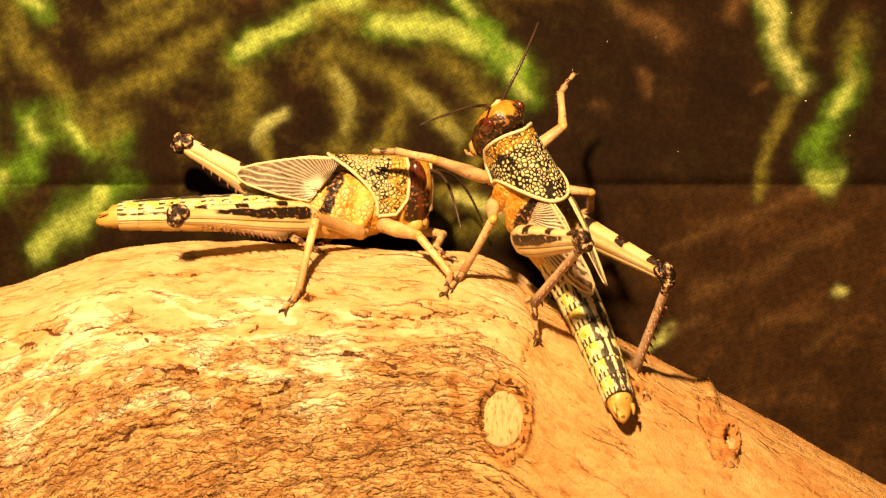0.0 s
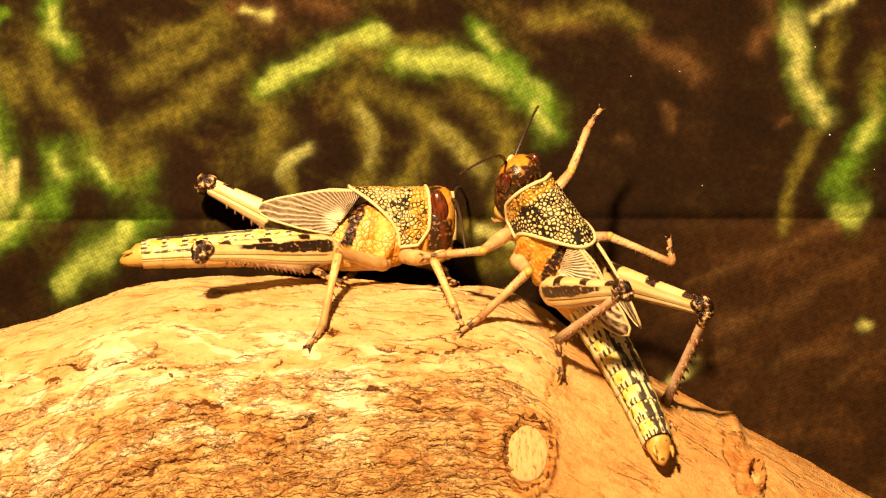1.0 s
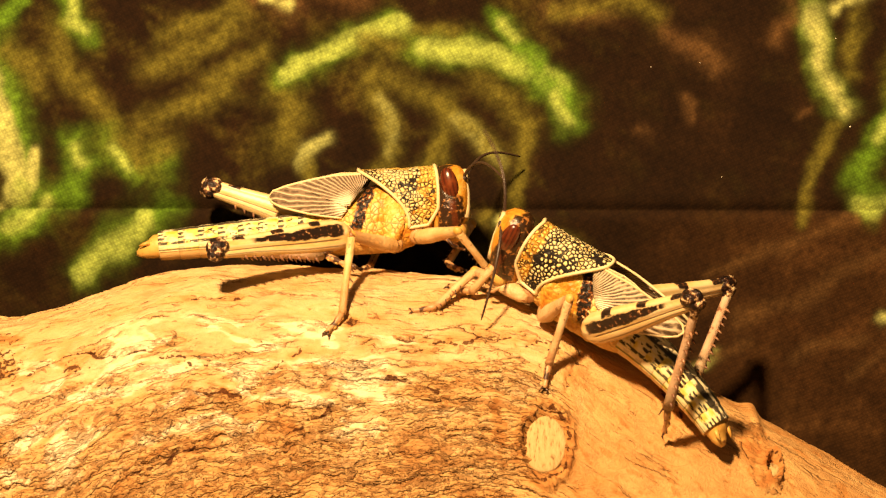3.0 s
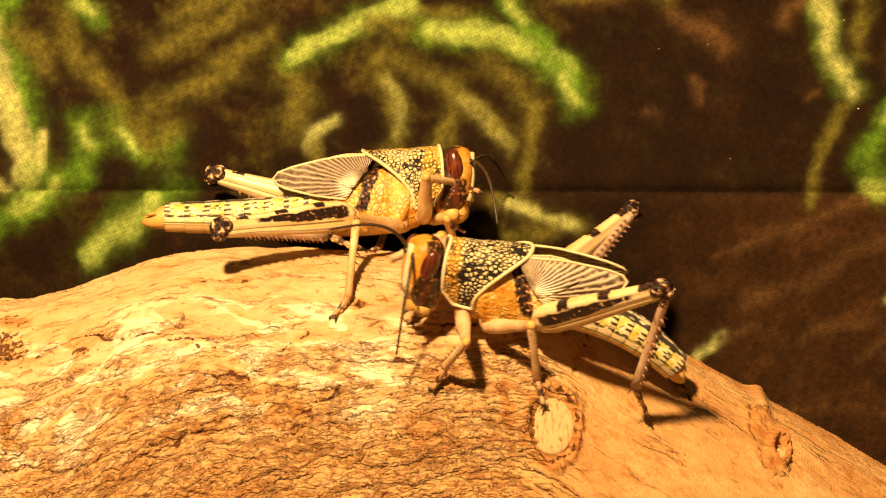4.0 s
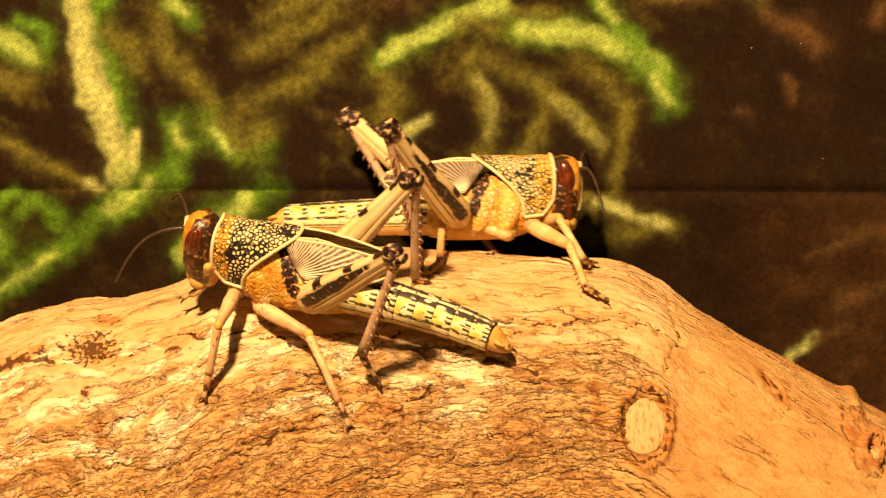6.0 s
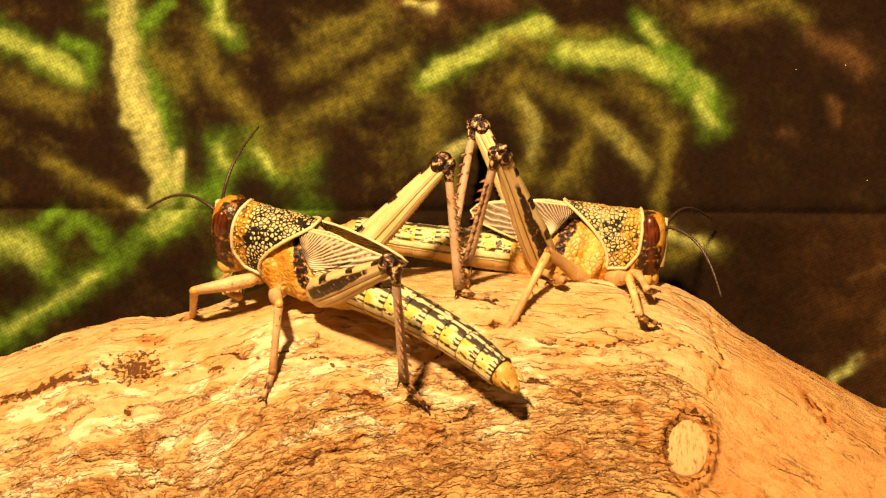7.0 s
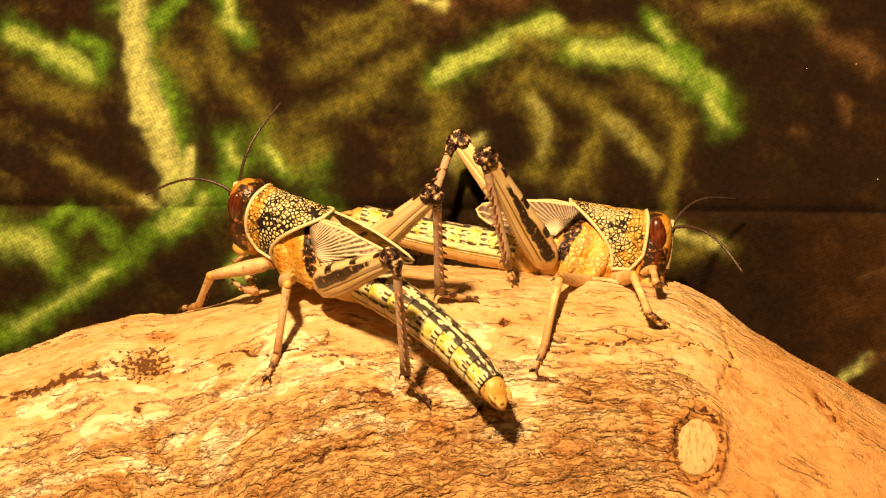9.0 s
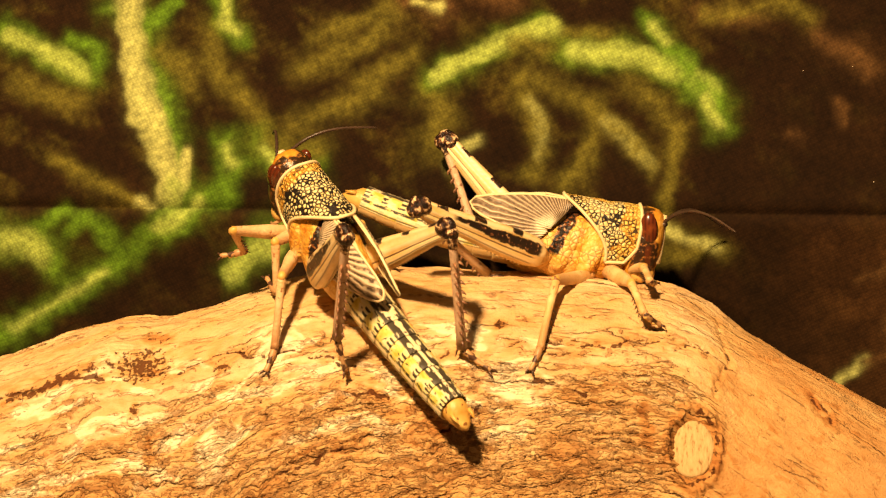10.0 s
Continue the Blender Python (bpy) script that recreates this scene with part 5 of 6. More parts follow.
def body_at(rows):
    """The body's poses at every tick from (seconds, pose) rows."""
    flat, last = [], None
    for t, m in rows:
        q = m.to_quaternion()
        if last:
            q.make_compatible(last)
        last = q
        flat.append((t, *m.translation, *q))
    out = []
    for t in TICKS:
        v = glide(flat, t)
        out.append((t, Matrix.LocRotScale(Vector(v[:3]), Quaternion(v[3:]).normalized(), None)))
    return out


def bone(a, b, up):
    """A pose at a whose x runs to b and whose z leans to up; metres out of millimetres."""
    x = (b - a).normalized()
    z = (up - x * up.dot(x)).normalized()
    y = z.cross(x)
    return Matrix(((x.x, y.x, z.x, a.x * MM), (x.y, y.y, z.y, a.y * MM), (x.z, y.z, z.z, a.z * MM), (0, 0, 0, 1)))


POLES = {"fore": (0.35, 0.75, 1.0), "mid": (-0.25, 0.8, 1.0), "hind": (-0.5, 0.35, 1.0)}


def leg_pose(leg, side, ankle, swing, toe, lengths):
    """Thigh, shin and foot, in the body's space, for an ankle and a toe in millimetres; swing turns the knee about the leg's line."""
    l1, l2, l3 = lengths
    hx, hy, hz = HIPS[leg]
    hip = Vector((hx, side * hy, hz))
    line = ankle - hip
    d = min(max(line.length, abs(l1 - l2) + 0.8), l1 + l2 - 0.05)
    way = line.normalized()
    along = (l1 * l1 - l2 * l2 + d * d) / (2 * d)
    out = math.sqrt(max(l1 * l1 - along * along, 0.0001))
    px, py, pz = POLES[leg]
    pole = Vector((px, side * py, pz))
    u = (pole - way * pole.dot(way)).normalized()
    v = way.cross(u)
    u = u * math.cos(radians(swing)) + v * math.sin(radians(swing))
    knee = hip + way * along + u * out
    end = hip + way * d
    foot = (toe - ankle)
    if foot.length < 0.1:
        foot = way
    thigh_up = Vector((0, 1, 0)).cross(knee - hip) if leg == "hind" else u
    return bone(hip, knee, thigh_up), bone(knee, end, knee - hip), bone(end, end + foot, Vector((0, 0, 1)) if abs(foot.normalized().z) < 0.9 else Vector((1, 0, 0)))


def animate(rig, body, tail, skull, feelers, legs):
    """body: (s, pose). tail: (s, pitch, yaw, stretch). skull: (s, pitch, yaw, roll, reach). feelers: side -> (s, turn, rise). legs: (leg, side) -> (s, ankle x, y, z, swing, toe x, y, z), in the place, mm."""
    poses = body_at(body)
    walk(rig["top"], poses)
    for i, pieces in enumerate(rig["abdomen"]):
        rows = []
        for t in TICKS:
            pitch, yaw, stretch = glide(tail, t)
            m = Matrix.Identity(4)
            for k in range(i + 1):
                if k:
                    m = m @ Matrix.Translation((-SEGMENT * stretch * MM, 0, 0))
                m = m @ Euler((0, radians(pitch) / 10, -radians(yaw) / 10)).to_matrix().to_4x4()
            rows.append((t, m @ Matrix.Translation((0.4 * MM, 0, 0))))
        for piece in pieces:
            walk(piece, rows)
    heads = []
    for t in TICKS:
        pitch, yaw, roll, reach = glide(skull, t)
        heads.append((t, Matrix.Translation((Vector(HEAD_AT) + Vector((reach, 0, 0))) * MM) @ Euler((radians(roll), radians(-pitch), radians(yaw))).to_matrix().to_4x4()))
    walk(rig["head"], heads)
    for side, ob in rig["antennae"].items():
        rows = []
        for t, m in heads:
            turn, rise = glide(feelers[side], t)
            x, y, z = ANTENNA_AT
            rows.append((t, m @ Matrix.Translation(Vector((x, side * y, z)) * MM) @ Euler((0, radians(-rise), radians(side * turn)), "XYZ").to_matrix().to_4x4()))
        walk(ob, rows)
    for (leg, side), rows in legs.items():
        tracks = [[], [], []]
        for t, m in poses:
            v = glide(rows, t)
            back = m.inverted()
            ankle, toe = back @ (Vector(v[:3]) * MM) / MM, back @ (Vector(v[4:7]) * MM) / MM
            for track, pose_now in zip(tracks, leg_pose(leg, side, ankle, v[3], toe, sizes(leg, rig["dark"]))):
                track.append((t, pose_now))
        for ob, track in zip(rig["legs"][leg, side], tracks):
            walk(ob, track)


first = locust("yellow locust hopper with black-beaded saddle, on the log's crest", False)
second = locust("orange-headed locust hopper with black-beaded saddle, on the log's front", True)


def motions():
    body = [
        (0, pose(-0.00676, 0.00014, 0.00472, 1.98, -0.62, 0.99)), (2.5, pose(-0.00758, 0.00044, 0.00565, 0.97, -4.88, -5.17)),
        (4, pose(-0.00818, 0.00023, 0.00588, 1.89, -5.57, -6.13)), (4.5, pose(-0.00794, 0.00022, 0.00607, 0.93, -7.24, -3.46)),
        (5, pose(-0.00852, -0.00001, 0.00626, 3.18, -4.80, -1.60)), (5.5, pose(-0.00809, -0.00023, 0.00565, 3.79, -4.39, -0.87)),
        (6, pose(-0.00605, -0.00038, 0.00528, 5.38, -2.69, -1.42)), (6.2, pose(-0.00220, -0.00046, 0.00487, 5.54, 0.42, -1.88)),
        (7.5, pose(-0.00046, -0.00025, 0.00167, 5.32, 5.87, -3.00)), (8, pose(-0.00053, -0.00028, 0.00174, 5.20, 5.73, -2.85)),
        (9, pose(-0.00138, -0.00018, 0.00219, 3.87, 5.80, -3.07)), (9.5, pose(-0.00150, -0.00021, 0.00291, 5.05, 6.54, -2.99)),
        (10, pose(-0.00183, 0.00004, 0.00342, 4.27, 6.14, -0.68)),
    ]
    tail = [
        (0, -1.708, 5.99, 1.005), (2.5, -3.08, -5.69, 0.989), (4, 6.6, -6.35, 0.977), (4.5, 4.84, -1.886, 0.989), (5, -3.63, 2.04, 0.99),
        (6, 0.685, 5.44, 0.897), (6.2, -1.578, 3.09, 1.001), (7.5, 7.46, 1.609, 0.98), (8, 9.29, 1.955, 0.994), (9, 9.42, 0.89, 0.998),
        (9.5, 9.76, 1.392, 1.002), (10, 17.39, 5.46, 0.963),
    ]
    skull = [(0, -0.638, -4.4, -0.973, 0), (2.5, 1.778, -8.38, -5.52, 0.635), (4, -6.44, -14.29, -7.93, 0.722), (4.5, -6.36, -11.71, -3.43, 0.531), (5, -6.96, -9.67, -3.08, 0.484), (5.5, -7.69, -8.9, -3.63, 0.306), (6, -3.6, -4.96, -3.13, 0.337), (6.2, -3.46, -9.58, -4.88, 0.287), (7.5, 1.598, -2.25, -2.54, 0.008), (8, 1.796, -1.476, -1.597, 0.103), (9, 0.138, -3.68, -2.18, 0.183), (9.5, -0.915, -2.05, -2.52, 0.016), (10, -2.04, -7.03, -1.742, 0)]
    feelers = {1: [(0, 48, -33), (0.5, 92, 11), (1, 84, -1), (1.5, 76, 15), (2, 84, 7), (2.5, 52, 15), (2.7, 56, 19), (3.8, 88, 11), (4, 84, -9), (4.5, 64, -1), (5, 52, -1), (5.5, 64, -37), (6, 88, 3), (6.2, 92, 7), (7.5, 52, 7), (8, 68, -5), (8.5, 56, 19), (9, 48, 23), (9.5, 44, 39), (10, 56, 3)], -1: [(0, 64, -37), (0.5, 68, -45), (1, 76, -37), (1.5, 76, -37), (2, 72, -37), (2.5, 52, 15), (2.7, 56, 7), (3.8, 24, -45), (4, 44, -45), (4.5, 36, -9), (5, 20, -5), (5.5, 24, -21), (6, 68, -25), (6.2, 64, -25), (7.5, 8, -49), (8, 16, -33), (8.5, 32, -21), (9, 28, -21), (9.5, 36, -13), (10, 36, 3)]}
    legs = {}
    legs["fore", 1] = [
        (0, 10.12, -4.49, 0.82, -45, 13.02, -7.35, -0.83), (1, 8.69, 1.63, 1.33, -50, 9.65, -1.80, 0.82),
        (2.5, 6.50, 2.75, 1.61, -40, 7.33, -0.72, 1.09), (3.8, 5.81, 1.00, 3.06, 105, 9.04, 1.00, 1.45),
        (4.5, 6.34, 0.91, 1.49, 115, 7.29, -2.52, 0.90), (5, 6.73, 1.51, 0.92, 110, 7.53, -1.99, 0.63),
        (5.5, 7.35, 1.07, 1.26, 115, 8.12, -2.41, 0.77), (6.2, 11.87, -11.41, -0.14, 25, 12.95, -7.99, -0.47),
        (7.5, 13.71, -12.77, -1.12, -15, 15.14, -9.47, -1.41), (10, 12.98, -11.32, 0.23, -20, 13.91, -7.85, -0.06),
    ]
    legs["fore", -1] = [
        (0, 11.98, -11.90, -2.77, 15, 11.09, -13.91, -4.99), (0.5, 11.11, -12.47, -3.10, 0, 10.62, -14.52, -5.50),
        (1, 9.32, -11.87, -2.47, 10, 10.24, -13.88, -4.90), (1.5, 10.16, -13.76, -4.13, 5, 12.31, -13.99, -5.24),
        (2, 7.83, -3.00, 11.22, 5, 10.53, -3.00, 8.85), (2.5, 11.51, -0.00, 1.45, -95, 11.93, -3.43, 0.42),
        (2.7, 11.50, -5.49, 0.71, 25, 12.49, -8.85, -1.49), (3.8, 8.14, -5.47, 8.52, 5, 10.77, -5.47, 6.06),
        (4, 6.27, -3.51, 10.62, 5, 9.62, -3.51, 9.29), (4.5, 10.04, -1.00, 2.49, -105, 11.73, 0.66, -0.22),
        (5, 14.44, -0.95, 5.57, -85, 18.00, -0.95, 6.14), (5.5, 9.19, -15.34, -5.49, -10, 10.79, -16.07, -7.19),
        (6, 10.84, -13.92, -3.17, -35, 13.83, -14.02, -5.17), (6.2, 12.33, -15.42, -3.70, -50, 15.22, -14.30, -5.53),
        (7.5, 12.28, -16.69, -4.38, 40, 14.58, -14.13, -5.59), (10, 12.07, -16.30, -4.02, 0, 14.58, -14.34, -5.79),
    ]
    legs["mid", 1] = [
        (0, -4.95, 2.51, 1.64, 40, -5.58, -1.22, 1.35), (4.5, -4.59, 1.79, 1.73, 40, -5.49, -1.88, 1.36),
        (5.5, -4.76, 1.96, 1.24, 45, -5.29, -1.80, 1.06), (6.2, 0.23, 0.24, 0.97, 45, -0.51, -3.48, 0.70),
        (7.5, 2.87, -14.50, -0.09, 65, 2.07, -10.78, -0.23), (10, 1.79, 1.13, 0.58, 55, 1.01, -2.58, 0.43),
    ]
    legs["mid", -1] = [
        (0, -8.19, -15.33, -4.79, 20, -9.99, -16.84, -7.09), (1.5, -8.24, -15.54, -4.97, 15, -10.27, -17.26, -7.65),
        (2.5, -8.02, -15.16, -4.59, 10, -10.09, -16.92, -7.19), (4, -8.33, -15.34, -4.80, 10, -10.38, -17.20, -7.52),
        (4.5, -8.38, -15.44, -4.82, 25, -10.16, -17.19, -7.64), (5, -9.81, -7.50, 0.89, 115, -13.33, -9.10, -0.30),
        (5.5, -6.95, -12.47, -2.19, 25, -7.00, -14.67, -4.78), (6, -8.46, -9.63, -0.27, 80, -10.78, -11.50, -1.99),
        (6.2, -10.09, -6.60, 1.67, 15, -13.81, -6.60, 0.91), (7.5, -1.54, -18.50, -8.84, 15, -2.80, -19.89, -11.79),
        (10, -1.43, -18.36, -8.65, 15, -2.70, -19.83, -11.69),
    ]
    legs["hind", 1] = [
        (0, -10.95, 4.15, 5.01, -18, -6.73, 4.60, 2.87), (0.5, -10.96, 4.41, 5.14, -17, -6.72, 4.81, 3.02),
        (1, -10.94, 4.96, 5.04, -14, -6.66, 5.25, 2.99), (1.5, -11.00, 5.15, 5.18, -15, -6.67, 5.30, 3.22),
        (2.5, -11.27, 4.69, 5.12, -18, -6.88, 4.64, 3.29), (4, -11.72, 4.62, 5.11, -18, -7.32, 4.52, 3.34),
        (4.5, -11.69, 4.61, 5.32, -17, -7.24, 4.68, 3.68), (5, -12.33, 4.47, 5.48, -15, -7.96, 4.77, 3.66),
        (5.5, -12.03, 3.93, 5.07, -17, -7.67, 4.31, 3.22), (6, -12.58, 3.46, 4.82, -15, -16.92, 3.46, 7.69),
        (6.2, -10.79, 3.37, 5.25, -10, -12.24, 3.37, 10.25), (7.5, -15.63, 3.57, 3.92, -10, -13.23, 3.57, 8.53),
        (8, -18.17, 3.54, 2.09, -15, -15.3, 3.54, 6.43), (9, -19.99, 3.65, 2.62, -15, -16.03, 3.65, 5.99),
        (9.5, -17.3, 3.61, 1.527, -15, -15.2, 3.61, 6.28), (10, -9.62, 3.9, 3.37, -5, -12.46, 3.9, 7.72),
    ]
    legs["hind", -1] = [
        (0, -9.61, -5.81, 2.55, 2, -5.38, -5.96, 0.39), (0.5, -9.72, -5.95, 2.83, 1, -5.48, -6.15, 0.69),
        (1, -9.79, -5.86, 2.77, 0, -5.52, -6.17, 0.71), (1.5, -9.94, -5.74, 2.80, -1, -5.64, -6.19, 0.83),
        (2, -10.16, -5.65, 2.93, -2, -5.85, -6.23, 1.04), (2.5, -10.32, -5.76, 3.10, -3, -5.99, -6.42, 1.26),
        (4, -11.07, -5.97, 3.35, -4, -6.72, -6.66, 1.56), (4.5, -10.72, -5.89, 3.63, -1, -6.30, -6.43, 1.97),
        (5, -10.73, -7.76, 6.50, -14, -6.36, -8.06, 4.64), (5.5, -10.35, -7.89, 5.98, -13, -5.99, -8.11, 4.09),
        (6, -11.74, -9.3, 3.13, -20, -10.7, -9.3, -1.963), (6.2, -10.58, -10.39, 2.78, -15, -8.98, -10.39, -2.17),
        (7.5, -10.68, -10.49, 1.683, -30, -11.23, -6.45, -1.551), (8, -10.3, -9.25, 2.23, -30, -10.85, -5.77, -1.592),
        (8.5, -5.72, -10.16, 1.206, -20, -5.67, -10.16, -3.99), (9, -6.2, -9.11, 1.29, -15, -4.35, -9.11, -3.57),
        (9.5, -5.86, -7.14, 1.372, -5, -3.32, -7.14, -3.16), (10, -8.61, -3.88, 0.763, -25, -3.46, -3.88, 0.054),
    ]
    animate(first, body, tail, skull, feelers, legs)
    body = [
        (0, pose(0.02416, -0.00894, 0.00265, -54.93, -61.30, 171.86)), (0.5, pose(0.02331, -0.00910, 0.00147, -48.55, -59.98, 170.80)),
        (1, pose(0.02434, -0.00928, 0.00041, -47.18, -56.04, 171.66)), (1.5, pose(0.02460, -0.00991, 0.00007, -48.22, -57.89, 173.33)),
        (2, pose(0.02275, -0.01065, -0.00036, -41.83, -39.89, 168.32)), (2.5, pose(0.02545, -0.01158, -0.00432, -31.31, -39.37, 167.39)),
        (2.7, pose(0.02648, -0.01267, -0.00570, -30.21, -37.25, 167.35)), (3.8, pose(0.02062, -0.01719, -0.00601, -24.90, -11.69, -179.63)),
        (4, pose(0.01689, -0.01935, -0.00613, -32.59, -7.16, -178.78)), (4.5, pose(0.00423, -0.02141, -0.00899, -24.16, -9.79, -178.94)),
        (5, pose(-0.00840, -0.02144, -0.00762, -32.75, -13.48, 179.87)), (5.5, pose(-0.01955, -0.01980, -0.00517, -32.23, -14.82, 179.15)),
        (6, pose(-0.02444, -0.01804, -0.00413, -32.29, -10.29, 174.78)), (6.2, pose(-0.02770, -0.01705, -0.00321, -31.08, -7.81, 174.46)),
        (7.5, pose(-0.02847, -0.01386, 0.00005, -27.19, -20.23, 155.20)), (8, pose(-0.02810, -0.01401, 0.00033, -26.92, -20.59, 155.36)),
        (9, pose(-0.02852, -0.01404, 0.00009, -28.07, -20.71, 156.34)), (9.5, pose(-0.02850, -0.01409, -0.00001, -27.46, -20.53, 156.47)),
        (10, pose(-0.02790, -0.01365, 0.00055, -21.48, -43.70, 139.78)),
    ]
    tail = [
        (0, 27.53, 28.4, 0.986), (0.5, 26.13, 29.05, 0.967), (1, 21.4, 32.25, 0.97), (1.5, 23.48, 31.91, 0.948), (2, -0.995, 30.37, 0.902),
        (2.5, -3.43, 29.13, 0.834), (2.7, -7.53, 24.65, 0.79), (3.8, -39.71, 15.24, 0.728), (4, -41.77, 6.78, 0.734), (4.5, -7.68, -12.64, 0.721),
        (5, -1.068, 7.64, 0.809), (5.5, 1.151, 11.58, 0.872), (6, -6.49, 12.65, 0.906), (6.2, -11.67, 18.31, 0.949), (7.5, -11.28, 21.63, 1.09),
        (8, -14.64, 24.62, 1.09), (9, -12.88, 24.64, 1.09), (9.5, -13.06, 23.59, 1.09), (10, 8.27, 0.421, 1.038),
    ]
    skull = [(0, -8.71, 4.36, 0.693, 1.011), (0.5, -19.66, 0.583, -3.44, 0.733), (1, -20.33, 1.368, -5.32, 0.709), (1.5, -15.6, 7.07, -2.77, 0.978), (2, -5.43, 1.5, 3.86, 1.371), (2.5, -6.73, 14.32, 3.31, 1.131), (2.7, -8.69, 14.1, 7.7, 1.202), (3.8, 0.192, 23.79, 7.6, 1.643), (4, 4.49, 28.13, 8.03, 2.02), (4.5, -3.6, 20.37, 0.787, 1.759), (5, -1.526, 11.89, -2.16, 1.281), (5.5, 0.648, 10.91, -2.08, 1.625), (6, -1.57, 0.404, 1.302, 1.255), (6.2, -1.256, -0.003, 2.04, 0.856), (7.5, -2.76, 3.73, 3.7, 0.894), (8, -3.82, -0.817, 3.16, 0.933), (9, -3.87, 3.08, 5.32, 1.017), (9.5, -2.53, -2.36, 4.97, 1.158), (10, -9.25, 10.35, -0.674, 0.499)]
    feelers = {1: [(0, 80, 15), (0.5, 96, 19), (1, 92, 31), (1.5, 76, 3), (2, 72, 23), (2.5, 36, 51), (2.7, 108, -61), (3.8, 60, -53), (4, 56, -61), (4.5, 56, -37), (5, 60, -33), (5.5, 44, -41), (6, 8, -45), (6.2, -56, -37), (7.5, 12, -13), (8, 16, -13), (8.5, 12, -13), (9, 12, -13), (9.5, 16, -13), (10, -40, -21)], -1: [(0, 60, 15), (0.5, 56, -5), (1, 64, -9), (1.5, 84, 23), (2, 24, 15), (2.5, 80, 7), (2.7, 80, 55), (3.8, -60, -37), (4, -4, 19), (4.5, -40, 7), (5, -60, 47), (5.5, 80, -33), (6, 64, -17), (6.2, 80, -1), (7.5, 92, 47), (8, 88, 51), (8.5, 92, 51), (9, 96, 51), (9.5, 92, 51), (10, 116, 15)]}
    legs = {}
    legs["fore", 1] = [
        (0, 4.88, -6.71, 13.95, -5, 1.28, -6.71, 13.95), (0.5, 6.76, -14.02, 9.99, -20, 3.16, -14.02, 10.00),
        (1, 8.40, -10.30, 4.69, -30, 4.83, -10.30, 4.19), (1.5, 8.26, -9.15, 2.26, -20, 5.26, -9.15, 0.27),
        (2, 2.98, -10.16, -1.03, -20, 0.49, -11.67, -2.53), (2.5, 4.14, -10.78, -1.47, 145, 0.83, -11.24, -2.22),
        (2.7, 4.15, -11.20, -1.72, 135, 0.61, -11.06, -2.10), (3.8, 5.11, -21.21, -12.62, -30, 3.42, -21.75, -15.77),
        (4, 4.30, -22.74, -13.61, -30, 2.72, -22.21, -16.62), (4.5, -7.71, -24.80, -17.54, -25, -8.70, -23.89, -20.71),
        (5, -26.24, -22.60, -15.60, -25, -28.77, -22.94, -17.88), (5.5, -38.02, -21.40, -15.52, 145, -39.62, -22.11, -18.62),
        (6, -37.86, -22.38, -14.74, -20, -38.62, -22.07, -18.22), (6.2, -42.61, -19.89, -10.82, -30, -44.35, -19.89, -13.97),
        (7.5, -48.64, -3.09, -3.62, 0, -51.60, -1.20, -4.41), (8, -48.68, -4.09, -3.62, 0, -51.34, -1.77, -4.34),
        (9, -48.74, -4.20, -3.90, 0, -51.45, -1.91, -4.47), (9.5, -48.89, -4.76, -4.04, -5, -51.51, -2.34, -4.50),
        (10, -41.64, -7.74, 3.67, -20, -45.15, -7.74, 2.87),
    ]
    legs["fore", -1] = [
        (0, 27.42, -2.19, 22.12, 20, 29.49, -2.19, 25.07), (0.5, 27.74, -3.05, 21.89, 10, 29.66, -3.05, 24.94),
        (1, 27.72, -4.15, 21.84, 5, 29.71, -4.15, 24.84), (1.5, 27.61, -3.97, 21.55, 0, 29.47, -3.97, 24.64),
        (2, 13.79, -4.65, 19.87, 0, 14.66, -4.65, 23.36), (2.5, 15.83, -7.24, 20.27, 0, 14.92, -7.24, 23.75),
        (2.7, 9.78, -12.05, -2.69, -55, 6.41, -10.25, -1.57), (3.8, 7.93, -8.43, 2.98, -15, 4.52, -8.43, 1.83),
        (4, -2.83, -16.81, 0.19, -5, 0.47, -16.81, 1.61), (4.5, -17.56, -18.77, -1.68, -10, -14.07, -18.77, -2.55),
        (5, -25.09, -18.66, 7.12, -10, -24.33, -18.66, 3.60), (5.5, -31.00, -10.89, 4.52, 0, -33.54, -10.89, 1.97),
        (6, -39.59, -14.39, -3.37, -80, -42.58, -14.39, -5.37), (6.2, -41.24, -13.32, -3.75, 75, -44.63, -13.32, -4.97),
        (7.5, -41.12, -9.36, -1.60, 65, -44.02, -9.36, 0.53), (9.5, -39.79, -9.76, -2.21, 65, -43.18, -9.76, -0.99),
        (10, -36.94, -9.46, -2.00, 45, -39.27, -6.78, 0.95),
    ]
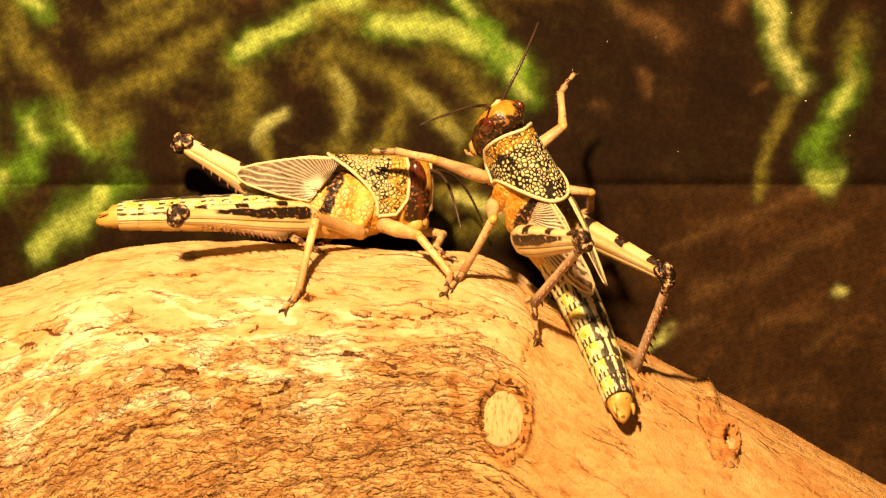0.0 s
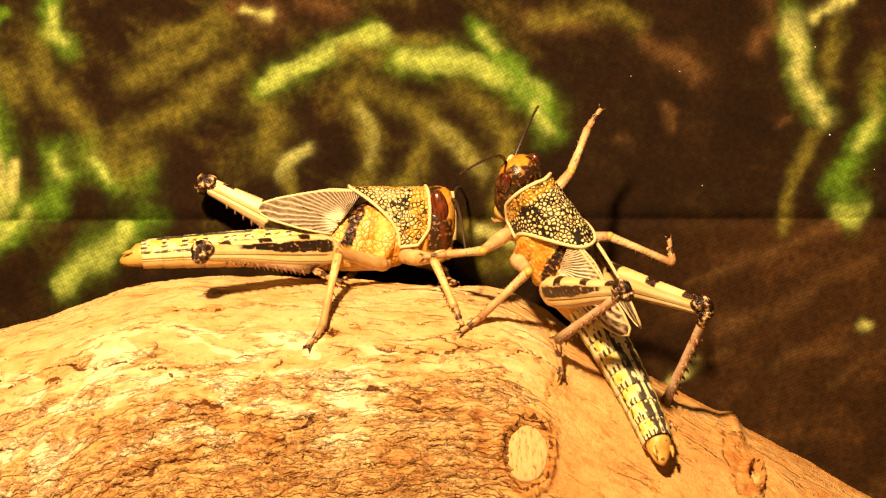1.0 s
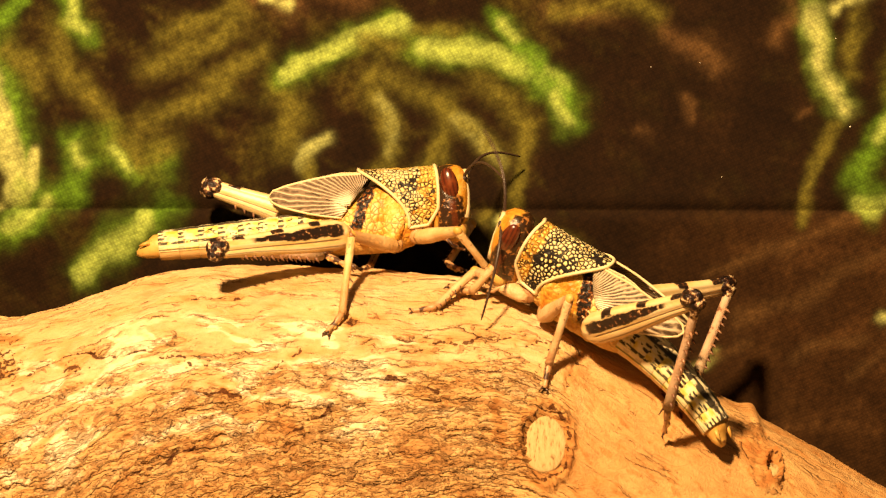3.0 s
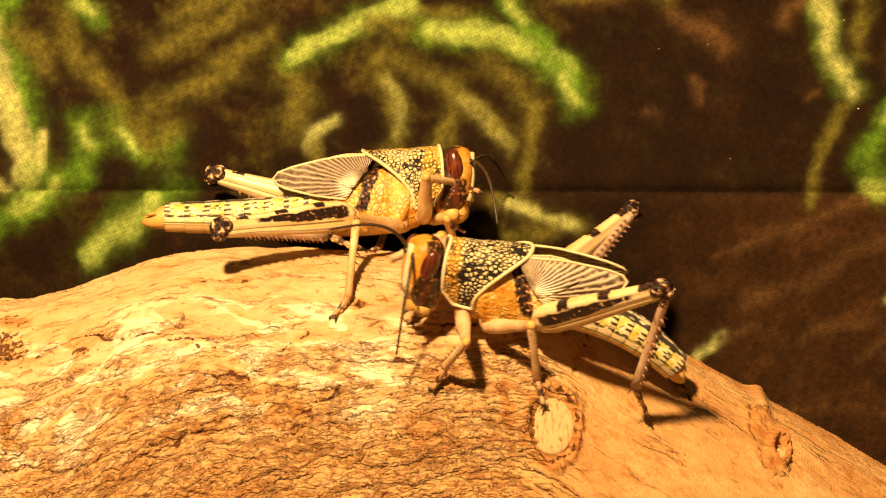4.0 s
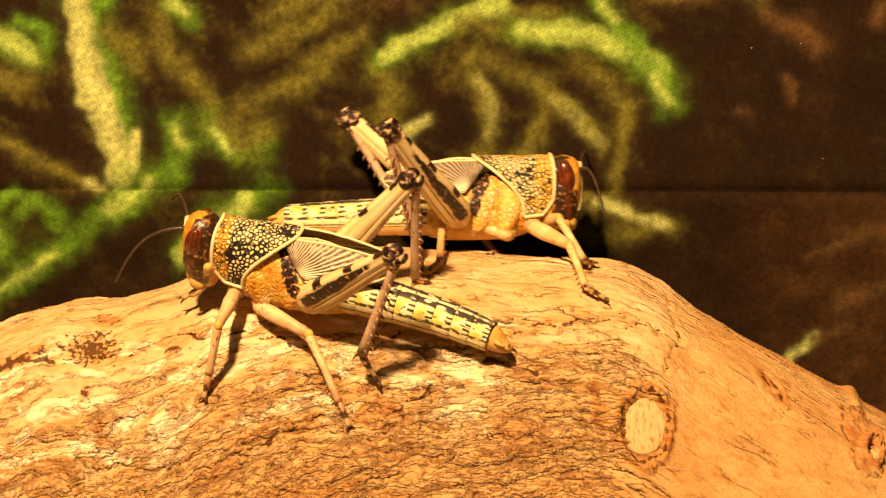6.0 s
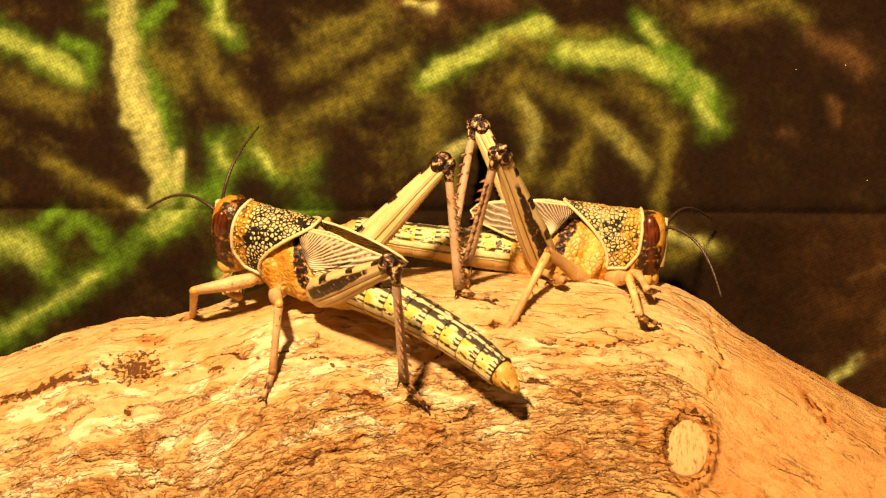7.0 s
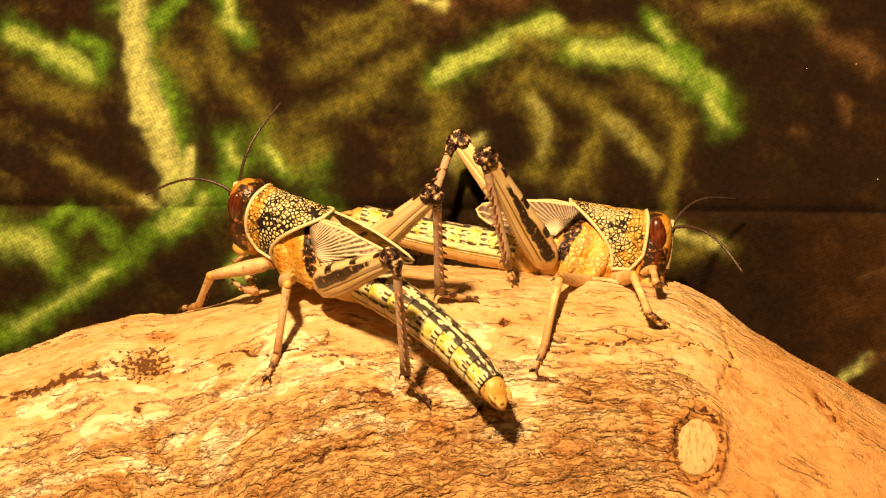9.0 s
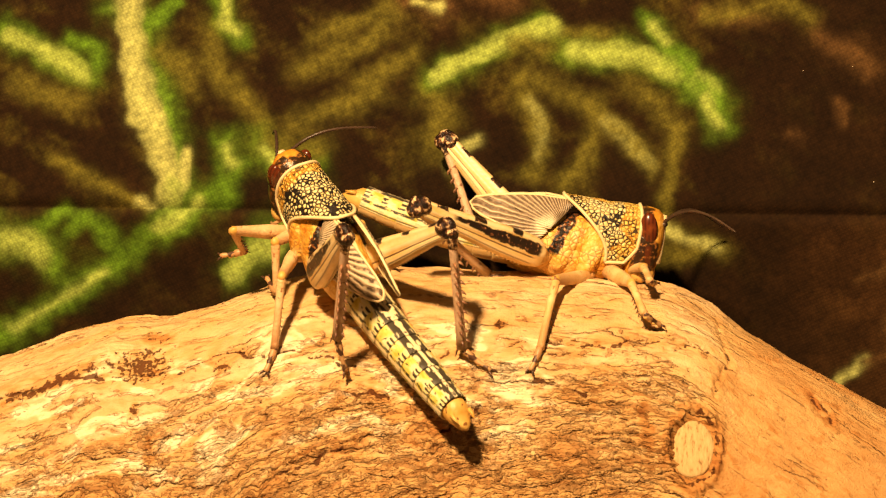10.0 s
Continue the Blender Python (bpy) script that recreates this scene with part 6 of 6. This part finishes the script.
    legs["mid", 1] = [
        (0, 13.69, -11.04, -2.36, -5, 11.90, -13.06, -4.31), (0.5, 15.17, -9.20, -1.48, 0, 13.63, -11.09, -3.01),
        (1, 12.65, -13.07, -3.76, -10, 11.12, -13.74, -4.82), (1.5, 13.95, -12.37, -3.39, -155, 11.07, -13.80, -4.91),
        (2, 12.24, -13.22, -3.86, -15, 10.72, -13.66, -4.71), (2.5, 17.13, -19.33, -11.78, -25, 15.29, -20.79, -14.69),
        (2.7, 18.08, -18.46, -10.88, -15, 16.84, -19.31, -12.58), (3.8, 20.20, -19.36, -13.26, -5, 21.29, -20.02, -16.06),
        (4, 16.22, -21.51, -15.25, -10, 17.09, -22.45, -18.72), (4.5, 4.15, -23.15, -17.79, -10, 4.44, -23.86, -21.22),
        (5, -4.61, -24.34, -20.78, 0, -3.00, -25.00, -24.68), (5.5, -20.83, -23.68, -18.27, -15, -20.67, -24.37, -21.92),
        (6, -20.96, -23.68, -18.23, -40, -19.50, -24.30, -21.60), (6.2, -31.62, -23.25, -17.93, -10, -31.78, -24.04, -21.56),
        (7.5, -36.27, -18.17, -9.78, -15, -37.47, -19.34, -12.69), (8, -36.56, -18.16, -9.85, -20, -37.67, -19.34, -12.79),
        (9, -36.39, -18.25, -9.94, -15, -37.47, -19.47, -12.89), (9.5, -36.48, -18.36, -10.02, -15, -37.58, -19.43, -12.99),
        (10, -36.25, -17.76, -9.15, -10, -37.37, -19.28, -12.59),
    ]
    legs["mid", -1] = [
        (0, 31.95, 2.56, 6.32, 20, 28.55, 2.56, 4.62), (0.5, 30.53, 2.64, 11.01, 20, 27.27, 2.64, 12.97),
        (1, 39.23, -5.46, 3.38, 5, 38.50, -5.46, 7.11), (1.5, 26.16, -10.22, 3.37, -55, 27.86, -10.22, -0.03),
        (2, 23.05, -6.25, -2.03, -10, 24.76, -6.25, 1.36), (2.5, 25.26, -8.95, -2.97, -40, 23.15, -8.95, 0.18),
        (3.8, 17.58, -5.66, 2.64, 10, 13.89, -5.66, 1.71), (4, 13.44, -7.92, 1.37, 20, 9.84, -7.92, 0.16),
        (4.5, 0.25, -9.97, 0.39, 10, -3.52, -9.97, -0.12), (5, -9.28, -25.85, 0.84, -25, -12.68, -25.85, -0.85),
        (5.5, -17.44, -24.12, 0.75, -40, -20.83, -24.12, -0.96), (6, -24.08, -21.87, 1.51, -30, -27.47, -21.87, -0.20),
        (6.2, -26.52, -20.84, 1.89, -30, -29.92, -20.84, 0.18), (7.5, -28.77, -11.91, 6.05, 0, -26.05, -11.91, 3.39),
        (9.5, -27.64, -10.24, 3.84, -35, -27.68, -10.24, 7.64), (10, -24.34, -5.53, 4.27, 30, -20.93, -5.53, 2.61),
    ]
    legs["hind", 1] = [
        (0, 22.81, -15.61, -6.44, -5, 23.23, -15.87, -11.59), (0.5, 22.32, -15.62, -6.82, 0, 23.21, -16.16, -11.93),
        (1, 22.72, -15.86, -6.72, 0, 23.17, -16.44, -11.87), (1.5, 25.37, -19.92, -13.02, 0, 26.98, -19.06, -17.89),
        (2, 26.40, -19.65, -15.75, -10, 27.24, -20.77, -20.76), (2.5, 27.72, -20.23, -15.91, -5, 24.71, -20.08, -18.60),
        (2.7, 35.03, -22.08, -16.79, -5, 34.79, -18.50, -20.55), (3.8, 29.03, -23.58, -15.98, 10, 30.62, -20.27, -19.65),
        (4, 28.81, -23.80, -16.06, 0, 30.50, -20.58, -19.77), (4.5, 12.89, -26.38, -13.51, 5, 13.02, -21.52, -15.34),
        (5, 2.01, -24.43, -17.58, 0, 5.00, -24.12, -21.88), (5.5, 1.08, -23.11, -17.35, -5, 4.35, -23.79, -20.95),
        (6, -17.98, -25.38, -12.05, -5, -15.80, -22.88, -16.06), (6.2, -17.37, -26.08, -13.22, 0, -14.59, -22.74, -16.08),
        (7.5, -18.61, -23.96, -12.50, -5, -15.59, -22.43, -16.59), (8, -18.99, -24.38, -12.07, -5, -16.13, -22.49, -15.98),
        (9, -19.11, -24.38, -12.22, -5, -16.12, -22.48, -16.02), (9.5, -19.17, -24.38, -12.03, -5, -16.22, -22.53, -15.89),
        (10, -27.52, -23.47, -7.64, -5, -26.50, -21.54, -12.36),
    ]
    legs["hind", -1] = [
        (0, 36.61, -10.14, -15.89, 15, 37.83, -14.11, -19.01), (0.5, 36.59, -9.63, -15.93, 15, 37.77, -13.75, -18.88),
        (1, 37.41, -9.39, -15.69, 15, 38.06, -13.59, -18.68), (1.5, 37.12, -11.39, -16.09, 15, 37.8, -15.17, -19.58),
        (2, 37.49, -8.54, -13.79, -70, 37.99, -12.41, -17.23), (2.5, 38.66, -9.39, -13.56, -60, 39.19, -12.55, -17.66),
        (2.7, 39.64, -10.91, -13.22, -60, 40.57, -11.43, -18.31), (3.8, 31.48, -16.78, -7.42, -45, 33.82, -16.78, -12.06),
        (4, 22.93, -19.23, -0.857, -60, 24.87, -19.23, -5.68), (4.1, 21.34, -20.73, -3.16, -44, 23.45, -21.15, -7.81),
        (4.2, 19.57, -18.89, -7.35, -23, 21.84, -19.80, -11.82), (4.3, 19.73, -13.23, -8.91, 8, 22.15, -14.66, -13.15),
        (4.4, 19.69, -11.69, -6.96, 24, 22.27, -13.58, -10.97), (4.5, 17.69, -13.14, -5.47, 35, 20.43, -15.4, -9.27),
        (5, 7.25, -10.82, -5.52, 25, 11.82, -13.08, -4.52), (5.5, -6.79, -12.91, -3.09, 25, -5.09, -16.1, -6.83),
        (6, -11.59, -12.92, -2.15, 20, -6.95, -12.1, -4.34), (6.2, -12.66, -8.88, -0.859, -60, -9.28, -12.51, -2.44),
        (6.8, -10.65, -10.52, -1.14, -23, -7.06, -11.69, -2.43), (7.5, -15.33, -13.91, -1.363, 20, -10.48, -12.55, -2.62), (8, -15.35, -14.17, -1.432, 25, -10.57, -12.72, -2.87),
        (9, -15.36, -13.67, -1.81, 25, -10.41, -12.41, -2.74), (9.5, -15.25, -14.42, -1.749, 20, -10.47, -12.62, -2.67),
        (10, -11.57, -19.29, -8.86, 15, -7.46, -19.93, -11.98),
    ]
    animate(second, body, tail, skull, feelers, legs)


motions()
